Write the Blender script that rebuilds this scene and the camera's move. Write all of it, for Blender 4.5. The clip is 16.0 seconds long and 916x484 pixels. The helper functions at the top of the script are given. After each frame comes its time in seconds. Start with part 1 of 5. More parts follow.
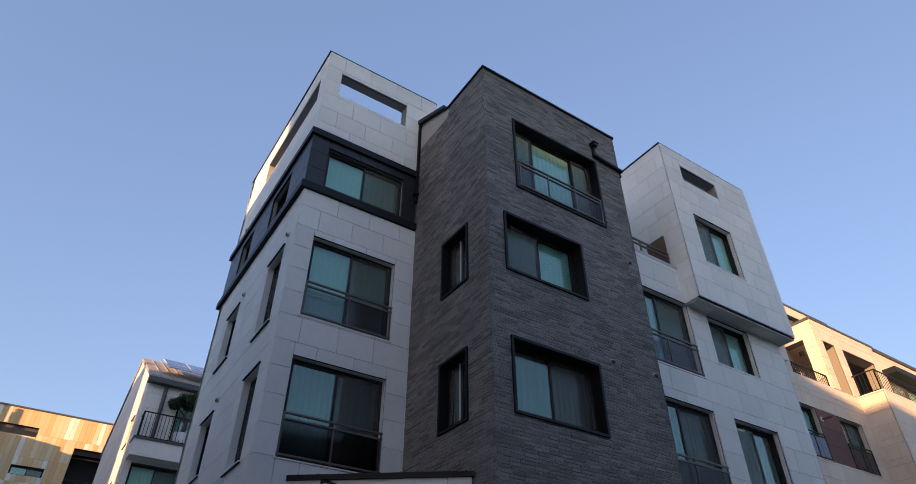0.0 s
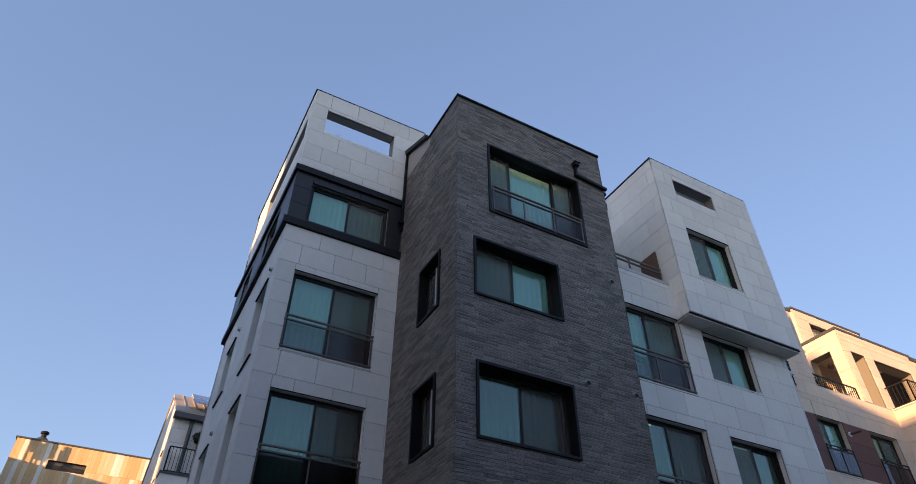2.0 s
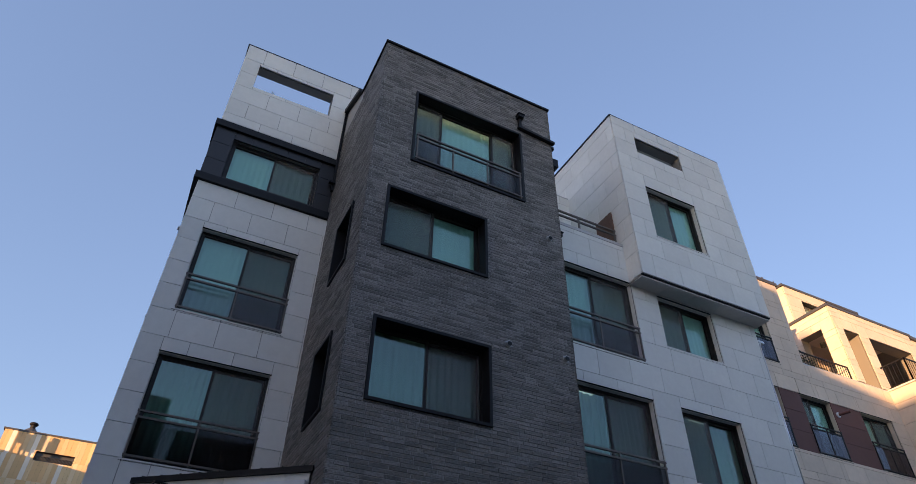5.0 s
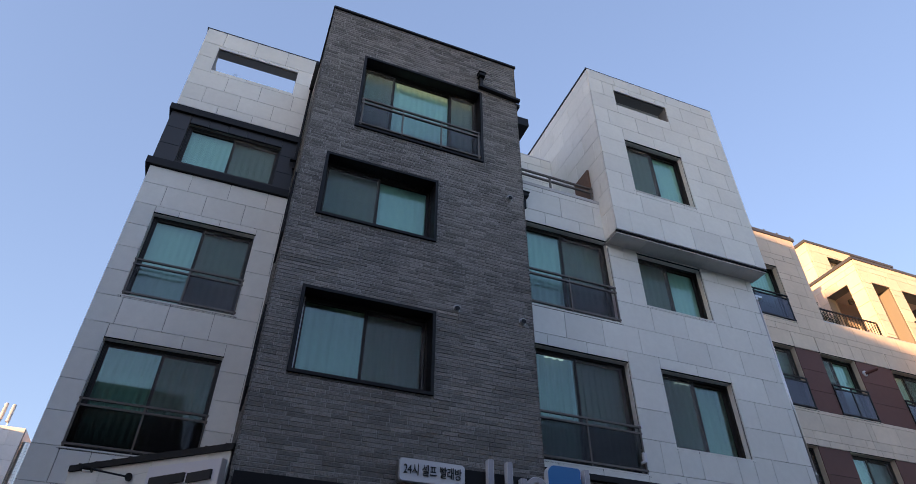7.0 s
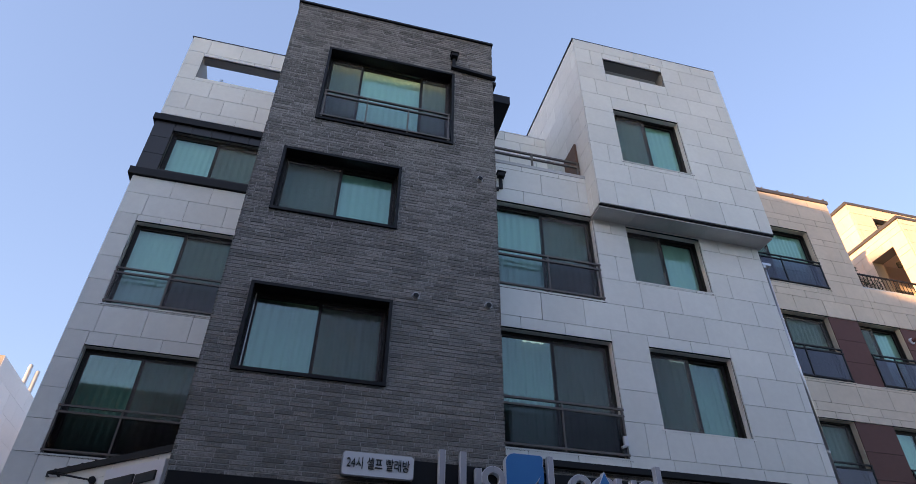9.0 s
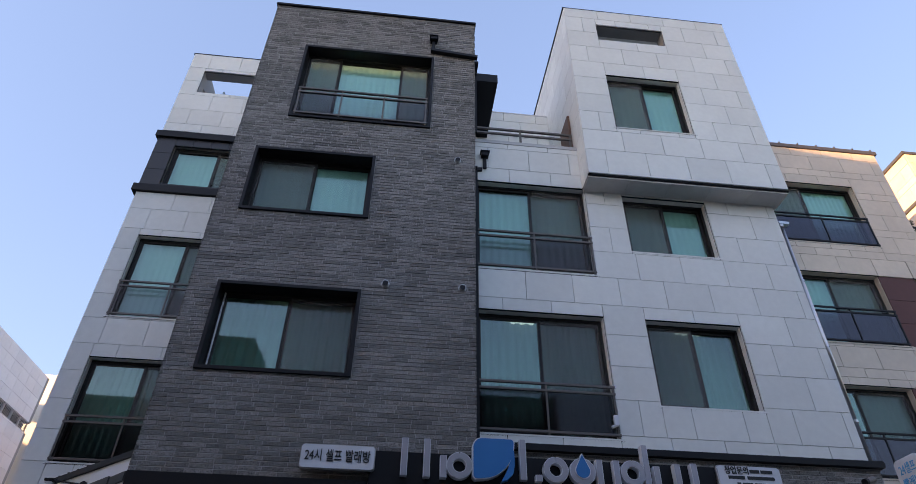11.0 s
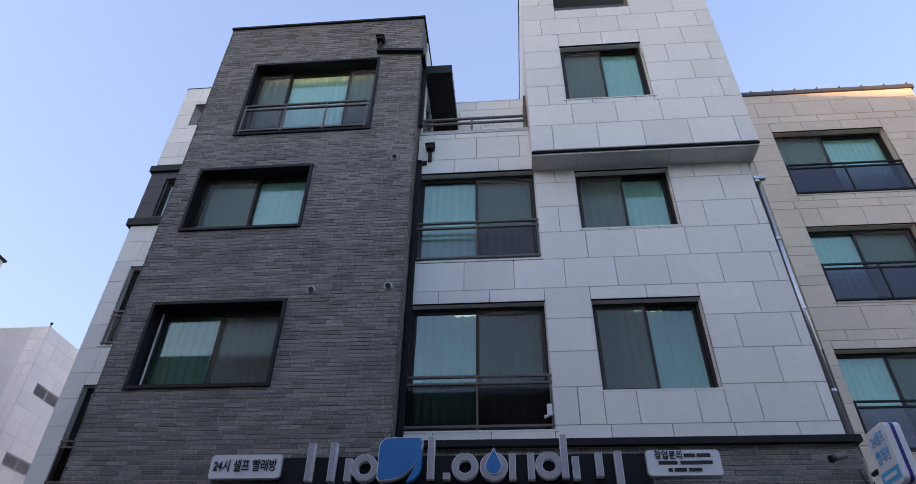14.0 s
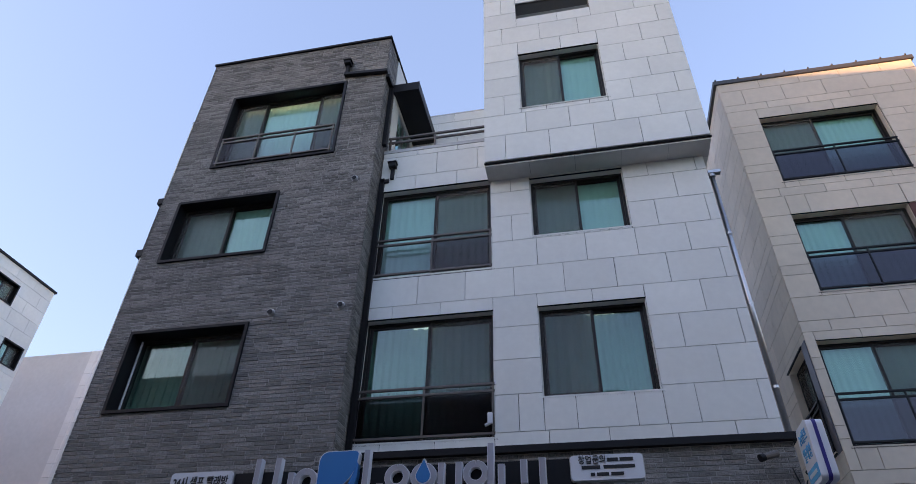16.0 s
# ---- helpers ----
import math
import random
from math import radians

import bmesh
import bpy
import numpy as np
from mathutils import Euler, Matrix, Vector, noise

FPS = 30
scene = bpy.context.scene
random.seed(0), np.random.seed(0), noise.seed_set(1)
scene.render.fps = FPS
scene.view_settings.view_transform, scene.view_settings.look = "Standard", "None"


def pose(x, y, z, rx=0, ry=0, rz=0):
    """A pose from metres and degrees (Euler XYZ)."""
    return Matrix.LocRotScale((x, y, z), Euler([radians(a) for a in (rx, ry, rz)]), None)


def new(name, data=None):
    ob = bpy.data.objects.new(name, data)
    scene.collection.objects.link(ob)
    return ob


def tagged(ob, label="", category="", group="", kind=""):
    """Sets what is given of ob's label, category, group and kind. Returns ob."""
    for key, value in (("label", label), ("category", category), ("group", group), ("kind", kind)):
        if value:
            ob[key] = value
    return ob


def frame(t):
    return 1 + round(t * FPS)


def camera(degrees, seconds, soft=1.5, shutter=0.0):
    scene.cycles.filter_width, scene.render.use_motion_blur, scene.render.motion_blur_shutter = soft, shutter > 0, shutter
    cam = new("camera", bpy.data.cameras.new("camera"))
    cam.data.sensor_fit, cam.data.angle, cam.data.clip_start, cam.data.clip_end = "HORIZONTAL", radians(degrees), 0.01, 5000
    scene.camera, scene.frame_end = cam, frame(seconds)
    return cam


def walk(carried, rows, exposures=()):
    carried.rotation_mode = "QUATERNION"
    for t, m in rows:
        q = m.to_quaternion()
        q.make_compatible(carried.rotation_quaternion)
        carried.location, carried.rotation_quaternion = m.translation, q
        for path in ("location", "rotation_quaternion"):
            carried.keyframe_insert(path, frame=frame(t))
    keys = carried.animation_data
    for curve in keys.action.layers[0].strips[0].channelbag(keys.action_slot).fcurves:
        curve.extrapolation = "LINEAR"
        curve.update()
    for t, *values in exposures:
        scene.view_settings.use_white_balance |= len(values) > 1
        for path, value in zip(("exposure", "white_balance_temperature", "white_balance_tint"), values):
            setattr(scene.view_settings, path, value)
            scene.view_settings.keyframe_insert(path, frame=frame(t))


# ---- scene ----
cam = camera(71.6, 16.0, soft=0.5)
METRES, EYE, TILT, LEAN, TURN = 14.0, 1.6, 0.0, 0.0, -33.2
ROWS = [
    (0.0, 0.0, 0.0, 0.0, -0.21, 37.14, -0.14),
    (0.5, 0.0285, -0.0007, -0.0002, 1.57, 37.77, -0.15),
    (1.0, 0.0533, -0.0048, -0.0014, 2.9, 38.38, -0.05),
    (1.5, 0.0808, -0.0105, -0.0022, 3.96, 38.9, -0.17),
    (2.0, 0.1062, -0.0065, -0.0039, 4.68, 39.3, -0.37),
    (2.5, 0.1314, 0.005, -0.0049, 4.86, 39.65, -0.56),
    (3.0, 0.1525, 0.0234, -0.0066, 5.33, 39.92, -0.67),
    (3.5, 0.1666, 0.0491, -0.0034, 5.68, 39.92, -0.72),
    (4.0, 0.1861, 0.0717, -0.0016, 5.82, 39.68, -0.71),
    (6.5, 0.3178, 0.1769, 0.0075, 9.28, 38.32, -0.89),
    (7.0, 0.348, 0.1911, 0.0059, 11.78, 38.18, -0.37),
    (7.5, 0.3756, 0.2047, 0.0084, 13.68, 37.95, -0.4),
    (8.0, 0.4046, 0.2169, 0.0123, 15.36, 37.78, -0.47),
    (8.5, 0.4318, 0.2341, 0.0145, 17.06, 37.67, -0.54),
    (9.0, 0.4576, 0.2498, 0.0142, 18.67, 37.56, -0.61),
    (11.5, 0.5799, 0.3422, 0.0153, 28.87, 37.36, -0.75),
    (12.0, 0.6058, 0.3614, 0.0182, 30.7, 37.31, -0.81),
    (12.5, 0.6291, 0.3867, 0.022, 32.91, 37.25, -0.96),
    (13.0, 0.6538, 0.408, 0.0222, 34.81, 37.25, -0.95),
    (13.5, 0.6796, 0.4277, 0.0213, 36.51, 37.28, -0.95),
    (14.0, 0.7059, 0.4451, 0.0229, 37.93, 37.34, -0.88),
    (14.5, 0.7341, 0.4581, 0.0246, 39.29, 37.42, -0.85),
    (15.0, 0.7617, 0.4767, 0.0257, 41.01, 37.31, -0.98),
    (15.5, 0.792, 0.4924, 0.0254, 42.77, 37.24, -1.08),
    (16.0, 0.8209, 0.5099, 0.0251, 44.64, 37.23, -1.19),
]
EXPO = 1.75
walk(cam, [(t, pose(0, 0, EYE, TILT, LEAN, TURN) @ pose(METRES * x, METRES * y, METRES * z, 90 + pitch, roll, yaw)) for t, x, y, z, yaw, pitch, roll in ROWS],
     [(0.0, EXPO - 0.05, 7100, 22), (4.2, EXPO - 0.11, 7100, 22), (6.3, EXPO + 0.17, 7350, 23), (9.2, EXPO + 0.47, 7550, 25), (16.0, EXPO + 0.67, 7700, 27)])

# ---- light ----
SUN_TRAVEL = Vector((1.0, 0.576, -0.113))
world = bpy.data.worlds.new("world")
scene.world = world
world.use_nodes = True
wn = world.node_tree.nodes
sky = wn.new("ShaderNodeTexSky")
sky.sky_type = "NISHITA"
sky.sun_disc = False
sky.sun_elevation = radians(12)
sky.sun_rotation = radians(240)
sky.altitude = 50
sky.air_density, sky.dust_density, sky.ozone_density = 0.85, 0.6, 1.6
wn["Background"].inputs["Strength"].default_value = 0.12
# sky brightness is compressed: bright parts are drawn towards the rest, hue kept
EVEN = 0.45
grey, soft_pow, evened = wn.new("ShaderNodeRGBToBW"), wn.new("ShaderNodeMath"), wn.new("ShaderNodeVectorMath")
soft_pow.operation, soft_pow.inputs[1].default_value = "POWER", -EVEN
evened.operation = "SCALE"
wl_ = world.node_tree.links.new
wl_(sky.outputs[0], grey.inputs[0])
wl_(grey.outputs[0], soft_pow.inputs[0])
wl_(sky.outputs[0], evened.inputs[0])
wl_(soft_pow.outputs[0], evened.inputs["Scale"])
wl_(evened.outputs[0], wn["Background"].inputs["Color"])
sun = new("sun", bpy.data.lights.new("sun", "SUN"))
sun.data.energy, sun.data.angle, sun.data.color = 3.2, radians(0.6), (1.0, 0.62, 0.30)
sun.rotation_mode = "QUATERNION"
sun.rotation_quaternion = SUN_TRAVEL.to_track_quat("-Z", "Y")


# ---- materials ----
def mat(name, colour, rough=0.6, metal=0.0, vary=0.0, scale=3.0, stain=0.0, stain_scale=0.6, bump=0.0, bump_scale=60.0, piece=0.0, island=0.0, spec=0.5, pits=0.0):
    """Base colour with fine grain, broad stains, small dark pits, and a shift from piece to piece."""
    m = bpy.data.materials.new(name)
    m.use_nodes = True
    nt = m.node_tree
    n, ln = nt.nodes, nt.links.new
    p = n["Principled BSDF"]
    p.inputs["Roughness"].default_value, p.inputs["Metallic"].default_value = rough, metal
    p.inputs["Specular IOR Level"].default_value = spec
    geo = n.new("ShaderNodeNewGeometry")
    value = None

    def times(sock, lo, hi):
        nonlocal value
        r = n.new("ShaderNodeMapRange")
        r.inputs["To Min"].default_value, r.inputs["To Max"].default_value = lo, hi
        ln(sock, r.inputs["Value"])
        if value is None:
            value = r.outputs[0]
        else:
            q = n.new("ShaderNodeMath")
            q.operation = "MULTIPLY"
            ln(value, q.inputs[0])
            ln(r.outputs[0], q.inputs[1])
            value = q.outputs[0]

    def noise_at(s, detail=4):
        t = n.new("ShaderNodeTexNoise")
        t.inputs["Scale"].default_value, t.inputs["Detail"].default_value = s, detail
        ln(geo.outputs["Position"], t.inputs["Vector"])
        return t.outputs["Fac"]

    if vary:
        times(noise_at(scale), 1 - 2 * vary, 1 + 2 * vary)
    if stain:
        times(noise_at(stain_scale, 6), 1 - 2 * stain, 1 + 2 * stain)
    if pits:
        pit = n.new("ShaderNodeMapRange")
        pit.inputs["From Min"].default_value, pit.inputs["From Max"].default_value = 0.33, 0.47
        ln(noise_at(75.0, 2), pit.inputs["Value"])
        times(pit.outputs[0], 1 - pits, 1.0)
    if piece:
        times(n.new("ShaderNodeObjectInfo").outputs["Random"], 1 - piece, 1 + piece)
    if island:
        times(geo.outputs["Random Per Island"], 1 - island, 1 + island)
    if value is not None:
        h = n.new("ShaderNodeHueSaturation")
        h.inputs["Color"].default_value = (*colour, 1)
        ln(value, h.inputs["Value"])
        ln(h.outputs[0], p.inputs["Base Color"])
    else:
        p.inputs["Base Color"].default_value = (*colour, 1)
    if bump:
        b = n.new("ShaderNodeBump")
        b.inputs["Strength"].default_value, b.inputs["Distance"].default_value = bump, 0.004
        ln(noise_at(bump_scale, 6), b.inputs["Height"])
        ln(b.outputs[0], p.inputs["Normal"])
    return m


def glass_mat(name, tint, gloss=1.0, coat=0.0, sheen=(0.9, 0.95, 0.95)):
    """A thin tinted pane: see-through, with mirror gloss that grows at a glancing angle."""
    m = bpy.data.materials.new(name)
    m.use_nodes = True
    nt = m.node_tree
    n, ln = nt.nodes, nt.links.new
    n.remove(n["Principled BSDF"])
    tr, gl, mix, fr, pw, mu = (n.new("ShaderNode" + k) for k in ("BsdfTransparent", "BsdfGlossy", "MixShader", "LayerWeight", "Math", "Math"))
    tr.inputs["Color"].default_value = (*tint, 1)
    gl.inputs["Roughness"].default_value = 0.0
    gl.inputs["Color"].default_value = (*sheen, 1)
    fr.inputs["Blend"].default_value = 0.5
    pw.operation = "POWER"
    pw.inputs[1].default_value = 4.0
    mu.operation, mu.use_clamp = "MULTIPLY_ADD", True
    mu.inputs[1].default_value, mu.inputs[2].default_value = gloss, coat
    ln(fr.outputs["Facing"], pw.inputs[0])
    ln(pw.outputs[0], mu.inputs[0])
    ln(mu.outputs[0], mix.inputs[0])
    ln(tr.outputs[0], mix.inputs[1])
    ln(gl.outputs[0], mix.inputs[2])
    ln(mix.outputs[0], n["Material Output"].inputs["Surface"])
    return m


def mesh_mat(name, colour, open_share):
    """Fine woven mesh, far too small to model: part gaps, part grey thread."""
    m = bpy.data.materials.new(name)
    m.use_nodes = True
    n, ln = m.node_tree.nodes, m.node_tree.links.new
    n.remove(n["Principled BSDF"])
    tr, di, mix = (n.new("ShaderNode" + k) for k in ("BsdfTransparent", "BsdfDiffuse", "MixShader"))
    di.inputs["Color"].default_value = (*colour, 1)
    mix.inputs[0].default_value = 1 - open_share
    ln(tr.outputs[0], mix.inputs[1])
    ln(di.outputs[0], mix.inputs[2])
    ln(mix.outputs[0], n["Material Output"].inputs["Surface"])
    return m


def cloth_mat(name, colour):
    """Thin white cloth: half scatters back, some light comes through."""
    m = bpy.data.materials.new(name)
    m.use_nodes = True
    n, ln = m.node_tree.nodes, m.node_tree.links.new
    n.remove(n["Principled BSDF"])
    a, b, mix = (n.new("ShaderNode" + k) for k in ("BsdfDiffuse", "BsdfTranslucent", "MixShader"))
    geo, tex, ramp = (n.new("ShaderNode" + k) for k in ("NewGeometry", "TexNoise", "MapRange"))
    tex.inputs["Scale"].default_value = 5.0
    ramp.inputs["To Min"].default_value, ramp.inputs["To Max"].default_value = 0.90, 1.08
    hue = n.new("ShaderNodeHueSaturation")
    hue.inputs["Color"].default_value = (*colour, 1)
    ln(geo.outputs["Position"], tex.inputs["Vector"])
    ln(tex.outputs["Fac"], ramp.inputs["Value"])
    ln(ramp.outputs[0], hue.inputs["Value"])
    for sh in (a, b):
        ln(hue.outputs[0], sh.inputs["Color"])
    mix.inputs[0].default_value = 0.25
    ln(a.outputs[0], mix.inputs[1])
    ln(b.outputs[0], mix.inputs[2])
    ln(mix.outputs[0], n["Material Output"].inputs["Surface"])
    return m


M = {
    "panel": mat("white_stone_panel", (0.808, 0.812, 0.765), 0.55, vary=0.03, scale=9, stain=0.045, stain_scale=0.9, bump=0.15, bump_scale=90, piece=0.05),
    "joint": mat("panel_joint", (0.28, 0.275, 0.265), 0.9),
    "brick": mat("charcoal_brick", (0.218, 0.205, 0.190), 0.66, spec=0.4, vary=0.34, scale=34, stain=0.16, stain_scale=1.1, bump=2.0, bump_scale=50, piece=0.36, pits=0.7),
    "brickwork": mat("charcoal_brickwork", (0.218, 0.205, 0.190), 0.66, spec=0.4, vary=0.34, scale=34, stain=0.16, stain_scale=1.1, bump=2.0, bump_scale=50, island=0.36, pits=0.7),
    "mortar": mat("grey_mortar", (0.40, 0.39, 0.375), 0.95, vary=0.1, scale=40, bump=0.5),
    "black": mat("black_metal", (0.010, 0.010, 0.012), 0.5, vary=0.1, scale=12, bump=0.05, spec=0.25),
    "frame": mat("dark_bronze_frame", (0.018, 0.016, 0.015), 0.45, vary=0.1, scale=15, spec=0.3),
    "rail": mat("bronze_railing_paint", (0.125, 0.105, 0.09), 0.42, metal=0.0, vary=0.1, scale=20),
    "dark_panel": mat("charcoal_cladding", (0.017, 0.0155, 0.017), 0.38, vary=0.08, scale=6, stain=0.08, piece=0.12),
    "sill": mat("pale_sill", (0.50, 0.50, 0.50), 0.5, vary=0.05, scale=14, stain=0.1),
    "curtain": cloth_mat("white_curtain", (0.73, 0.74, 0.73)),
    # lower-floor copy of the curtain: shade and green glass put into its colour
    "shaded_curtain": cloth_mat("shade_toned_curtain", (0.27, 0.38, 0.335)),
    "blind": mat("cream_blind", (0.72, 0.70, 0.62), 0.8, vary=0.03),
    "room": mat("dim_room_wall", (0.55, 0.54, 0.50), 0.9, vary=0.05),
    "glass": glass_mat("green_glass", (0.75, 0.955, 0.905), 0.8, 0.09, (0.80, 0.94, 0.94)),
    "clear_glass": glass_mat("clear_railing_glass", (0.88, 0.86, 0.88), 0.35, 0.012),
    # lower-floor copy of the clear railing glass, darkness behind it put into its colour
    "rail_glass": glass_mat("darkened_railing_glass", (0.55, 0.53, 0.55), 0.4, 0.014),
    # blue of the reflected sky is put into this glass colour
    "sky_toned_rail_glass": glass_mat("sky_toned_railing_glass", (0.50, 0.48, 0.54), 0.6, 0.06, (0.84, 0.86, 0.94)),
    "screen": mesh_mat("insect_screen", (0.19, 0.184, 0.178), 0.70),
    "soffit": mat("grey_soffit", (0.62, 0.60, 0.57), 0.6, vary=0.05, scale=8, stain=0.06),
    "steel": mat("stainless_steel", (0.55, 0.55, 0.55), 0.28, 1.0, vary=0.05, scale=20),
    "beige": mat("beige_stone_panel", (0.70, 0.58, 0.47), 0.6, vary=0.05, scale=7, stain=0.08, stain_scale=0.8, bump=0.15, piece=0.06),
    "cream": mat("cream_stone_panel", (0.80, 0.75, 0.68), 0.6, vary=0.05, scale=7, stain=0.07, stain_scale=0.8, bump=0.15, piece=0.05),
    "beige_joint": mat("beige_joint", (0.22, 0.20, 0.17), 0.9),
    "brown": mat("brown_panel", (0.125, 0.045, 0.038), 0.55, spec=0.3, vary=0.06, scale=6, stain=0.08, piece=0.08),
    "roof": mat("dark_roof_metal", (0.07, 0.07, 0.072), 0.45, 0.2, vary=0.08, scale=8),
    "concrete": mat("grey_render", (0.47, 0.46, 0.45), 0.85, vary=0.05, scale=5, stain=0.1, stain_scale=0.3, bump=0.2),
    "pale_render": mat("pale_grey_render", (0.60, 0.575, 0.57), 0.85, vary=0.05, scale=5, stain=0.1, stain_scale=0.3, bump=0.2),
    "far_render": mat("warm_grey_render", (0.20, 0.187, 0.168), 0.85, vary=0.05, scale=5, stain=0.1, stain_scale=0.3),
    "tile": mat("white_tile", (0.70, 0.67, 0.66), 0.35, vary=0.03, scale=8, piece=0.05),
    "street": mat("grey_asphalt", (0.085, 0.083, 0.08), 0.9, vary=0.12, scale=60, stain=0.1, bump=0.6, bump_scale=150),
    "paving": mat("grey_paving", (0.30, 0.29, 0.28), 0.85, vary=0.08, scale=25, stain=0.1, bump=0.3),
    "sign_white": mat("sign_white", (0.74, 0.75, 0.78), 0.35, vary=0.02, scale=5),
    "mark_grey": mat("satin_grey_sign", (0.46, 0.45, 0.49), 0.3, 0.3, vary=0.03, scale=6),
    "tan_roof": mat("tan_sheet_roof", (0.36, 0.30, 0.23), 0.5, 0.1, vary=0.06, scale=6, stain=0.08),
    "pilaster": mat("grey_violet_metal", (0.10, 0.095, 0.115), 0.4, 0.2, vary=0.06, scale=6),
    "sign_black": mat("sign_black", (0.012, 0.012, 0.014), 0.4),
    "sign_blue": mat("sign_blue", (0.015, 0.20, 0.50), 0.3, vary=0.03),
    "sign_navy": mat("sign_navy", (0.03, 0.02, 0.20), 0.3),
    "sign_cyan": mat("sign_cyan", (0.05, 0.42, 0.72), 0.35),
    "solar": mat("solar_cell", (0.05, 0.06, 0.16), 0.15, vary=0.1),
    "leaf": mat("pine_needles", (0.035, 0.06, 0.025), 0.7, vary=0.25, scale=9, island=0.4),
    "bark": mat("bark", (0.10, 0.07, 0.05), 0.9, vary=0.2, scale=30, bump=0.8),
    "wood": mat("brown_wood", (0.16, 0.08, 0.05), 0.6, vary=0.15, scale=18),
}
ORANGE = [mat("orange_cladding", c, 0.55, vary=0.04, scale=6, stain=0.05, piece=0.08) for c in ((0.64, 0.41, 0.20), (0.68, 0.49, 0.27), (0.78, 0.72, 0.62), (0.67, 0.52, 0.33))]


# ---- building helpers ----
def front(y0):
    """A wall plane that faces -y: u runs along x, d stands out of the wall."""
    return lambda u, v, d: Vector((u, y0 - d, v))


def west(x0):
    return lambda u, v, d: Vector((x0 - d, u, v))


def east(x0):
    return lambda u, v, d: Vector((x0 + d, u, v))


def rear(y0):
    return lambda u, v, d: Vector((u, y0 + d, v))


QUADS = ((0, 1, 2, 3), (7, 6, 5, 4), (0, 4, 5, 1), (1, 5, 6, 2), (2, 6, 7, 3), (3, 7, 4, 0))


def box(bm, F, u0, u1, v0, v1, d0, d1, slant=0.0):
    """A box in wall coordinates; slant draws its outer face in."""
    s = slant
    c = [F(u0, v0, d0), F(u1, v0, d0), F(u1, v1, d0), F(u0, v1, d0), F(u0 + s, v0 + s, d1), F(u1 - s, v0 + s, d1), F(u1 - s, v1 - s, d1), F(u0 + s, v1 - s, d1)]
    vs = [bm.verts.new(p) for p in c]
    for q in QUADS:
        bm.faces.new([vs[i] for i in q])


def plate(bm, F, us, vs, holes, d0, d1):
    """One closed slab with openings cut right through it."""
    made = {}

    def vert(i, k, d):
        if (i, k, d) not in made:
            made[i, k, d] = bm.verts.new(F(us[i], vs[k], d))
        return made[i, k, d]

    def full(i, k):
        if not (0 <= i < len(us) - 1 and 0 <= k < len(vs) - 1):
            return False
        a, b = (us[i] + us[i + 1]) / 2, (vs[k] + vs[k + 1]) / 2
        return not any(h[0] < a < h[1] and h[2] < b < h[3] for h in holes)

    for i in range(len(us) - 1):
        for k in range(len(vs) - 1):
            if not full(i, k):
                continue
            for d in (d0, d1):
                bm.faces.new((vert(i, k, d), vert(i + 1, k, d), vert(i + 1, k + 1, d), vert(i, k + 1, d)))
            for ok, p, q in ((full(i - 1, k), (i, k), (i, k + 1)), (full(i + 1, k), (i + 1, k), (i + 1, k + 1)), (full(i, k - 1), (i, k), (i + 1, k)), (full(i, k + 1), (i, k + 1), (i + 1, k + 1))):
                if not ok:
                    bm.faces.new((vert(*p, d0), vert(*q, d0), vert(*q, d1), vert(*p, d1)))


def ring(bm, F, u0, u1, v0, v1, w, d0, d1):
    plate(bm, F, [u0, u0 + w, u1 - w, u1], [v0, v0 + w, v1 - w, v1], [(u0 + w, u1 - w, v0 + w, v1 - w)], d0, d1)


def tube(bm, a, b, r, sides=10, r2=None):
    a, b = Vector(a), Vector(b)
    q = (b - a).to_track_quat("Z", "Y")
    r2 = r if r2 is None else r2
    rings = []
    for p, rr in ((a, r), (b, r2)):
        rings.append([bm.verts.new(p + q @ Vector((rr * math.cos(k * math.tau / sides), rr * math.sin(k * math.tau / sides), 0))) for k in range(sides)])
    for k in range(sides):
        bm.faces.new((rings[0][k], rings[0][(k + 1) % sides], rings[1][(k + 1) % sides], rings[1][k]))
    bm.faces.new(rings[0][::-1])
    bm.faces.new(rings[1])


def dome(bm, c, r, axis=(0, 0, 1), flat=1.0, half=False):
    q = Vector(axis).to_track_quat("Z", "Y")
    got = bmesh.ops.create_uvsphere(bm, u_segments=14, v_segments=8, radius=r)
    for v in got["verts"]:
        p = v.co.copy()
        p.z = max(p.z, 0) if half else p.z
        p.z *= flat
        v.co = Vector(c) + q @ p


def prism(bm, pts, depth_vec):
    """A solid from a flat outline, pushed along depth_vec."""
    a = [bm.verts.new(p) for p in pts]
    b = [bm.verts.new(Vector(p) + Vector(depth_vec)) for p in pts]
    bm.faces.new(a)
    bm.faces.new(b[::-1])
    for k in range(len(a)):
        bm.faces.new((a[k], b[k], b[(k + 1) % len(a)], a[(k + 1) % len(a)]))


def mesh_of(name, bm, material, bevel=0.0, smooth=False):
    bmesh.ops.recalc_face_normals(bm, faces=bm.faces)
    if bevel:
        bmesh.ops.bevel(bm, geom=bm.edges[:], offset=bevel, segments=2, affect="EDGES", clamp_overlap=True)
    me = bpy.data.meshes.new(name)
    bm.to_mesh(me)
    bm.free()
    me.materials.append(material)
    if smooth:
        for f in me.polygons:
            f.use_smooth = True
    return me


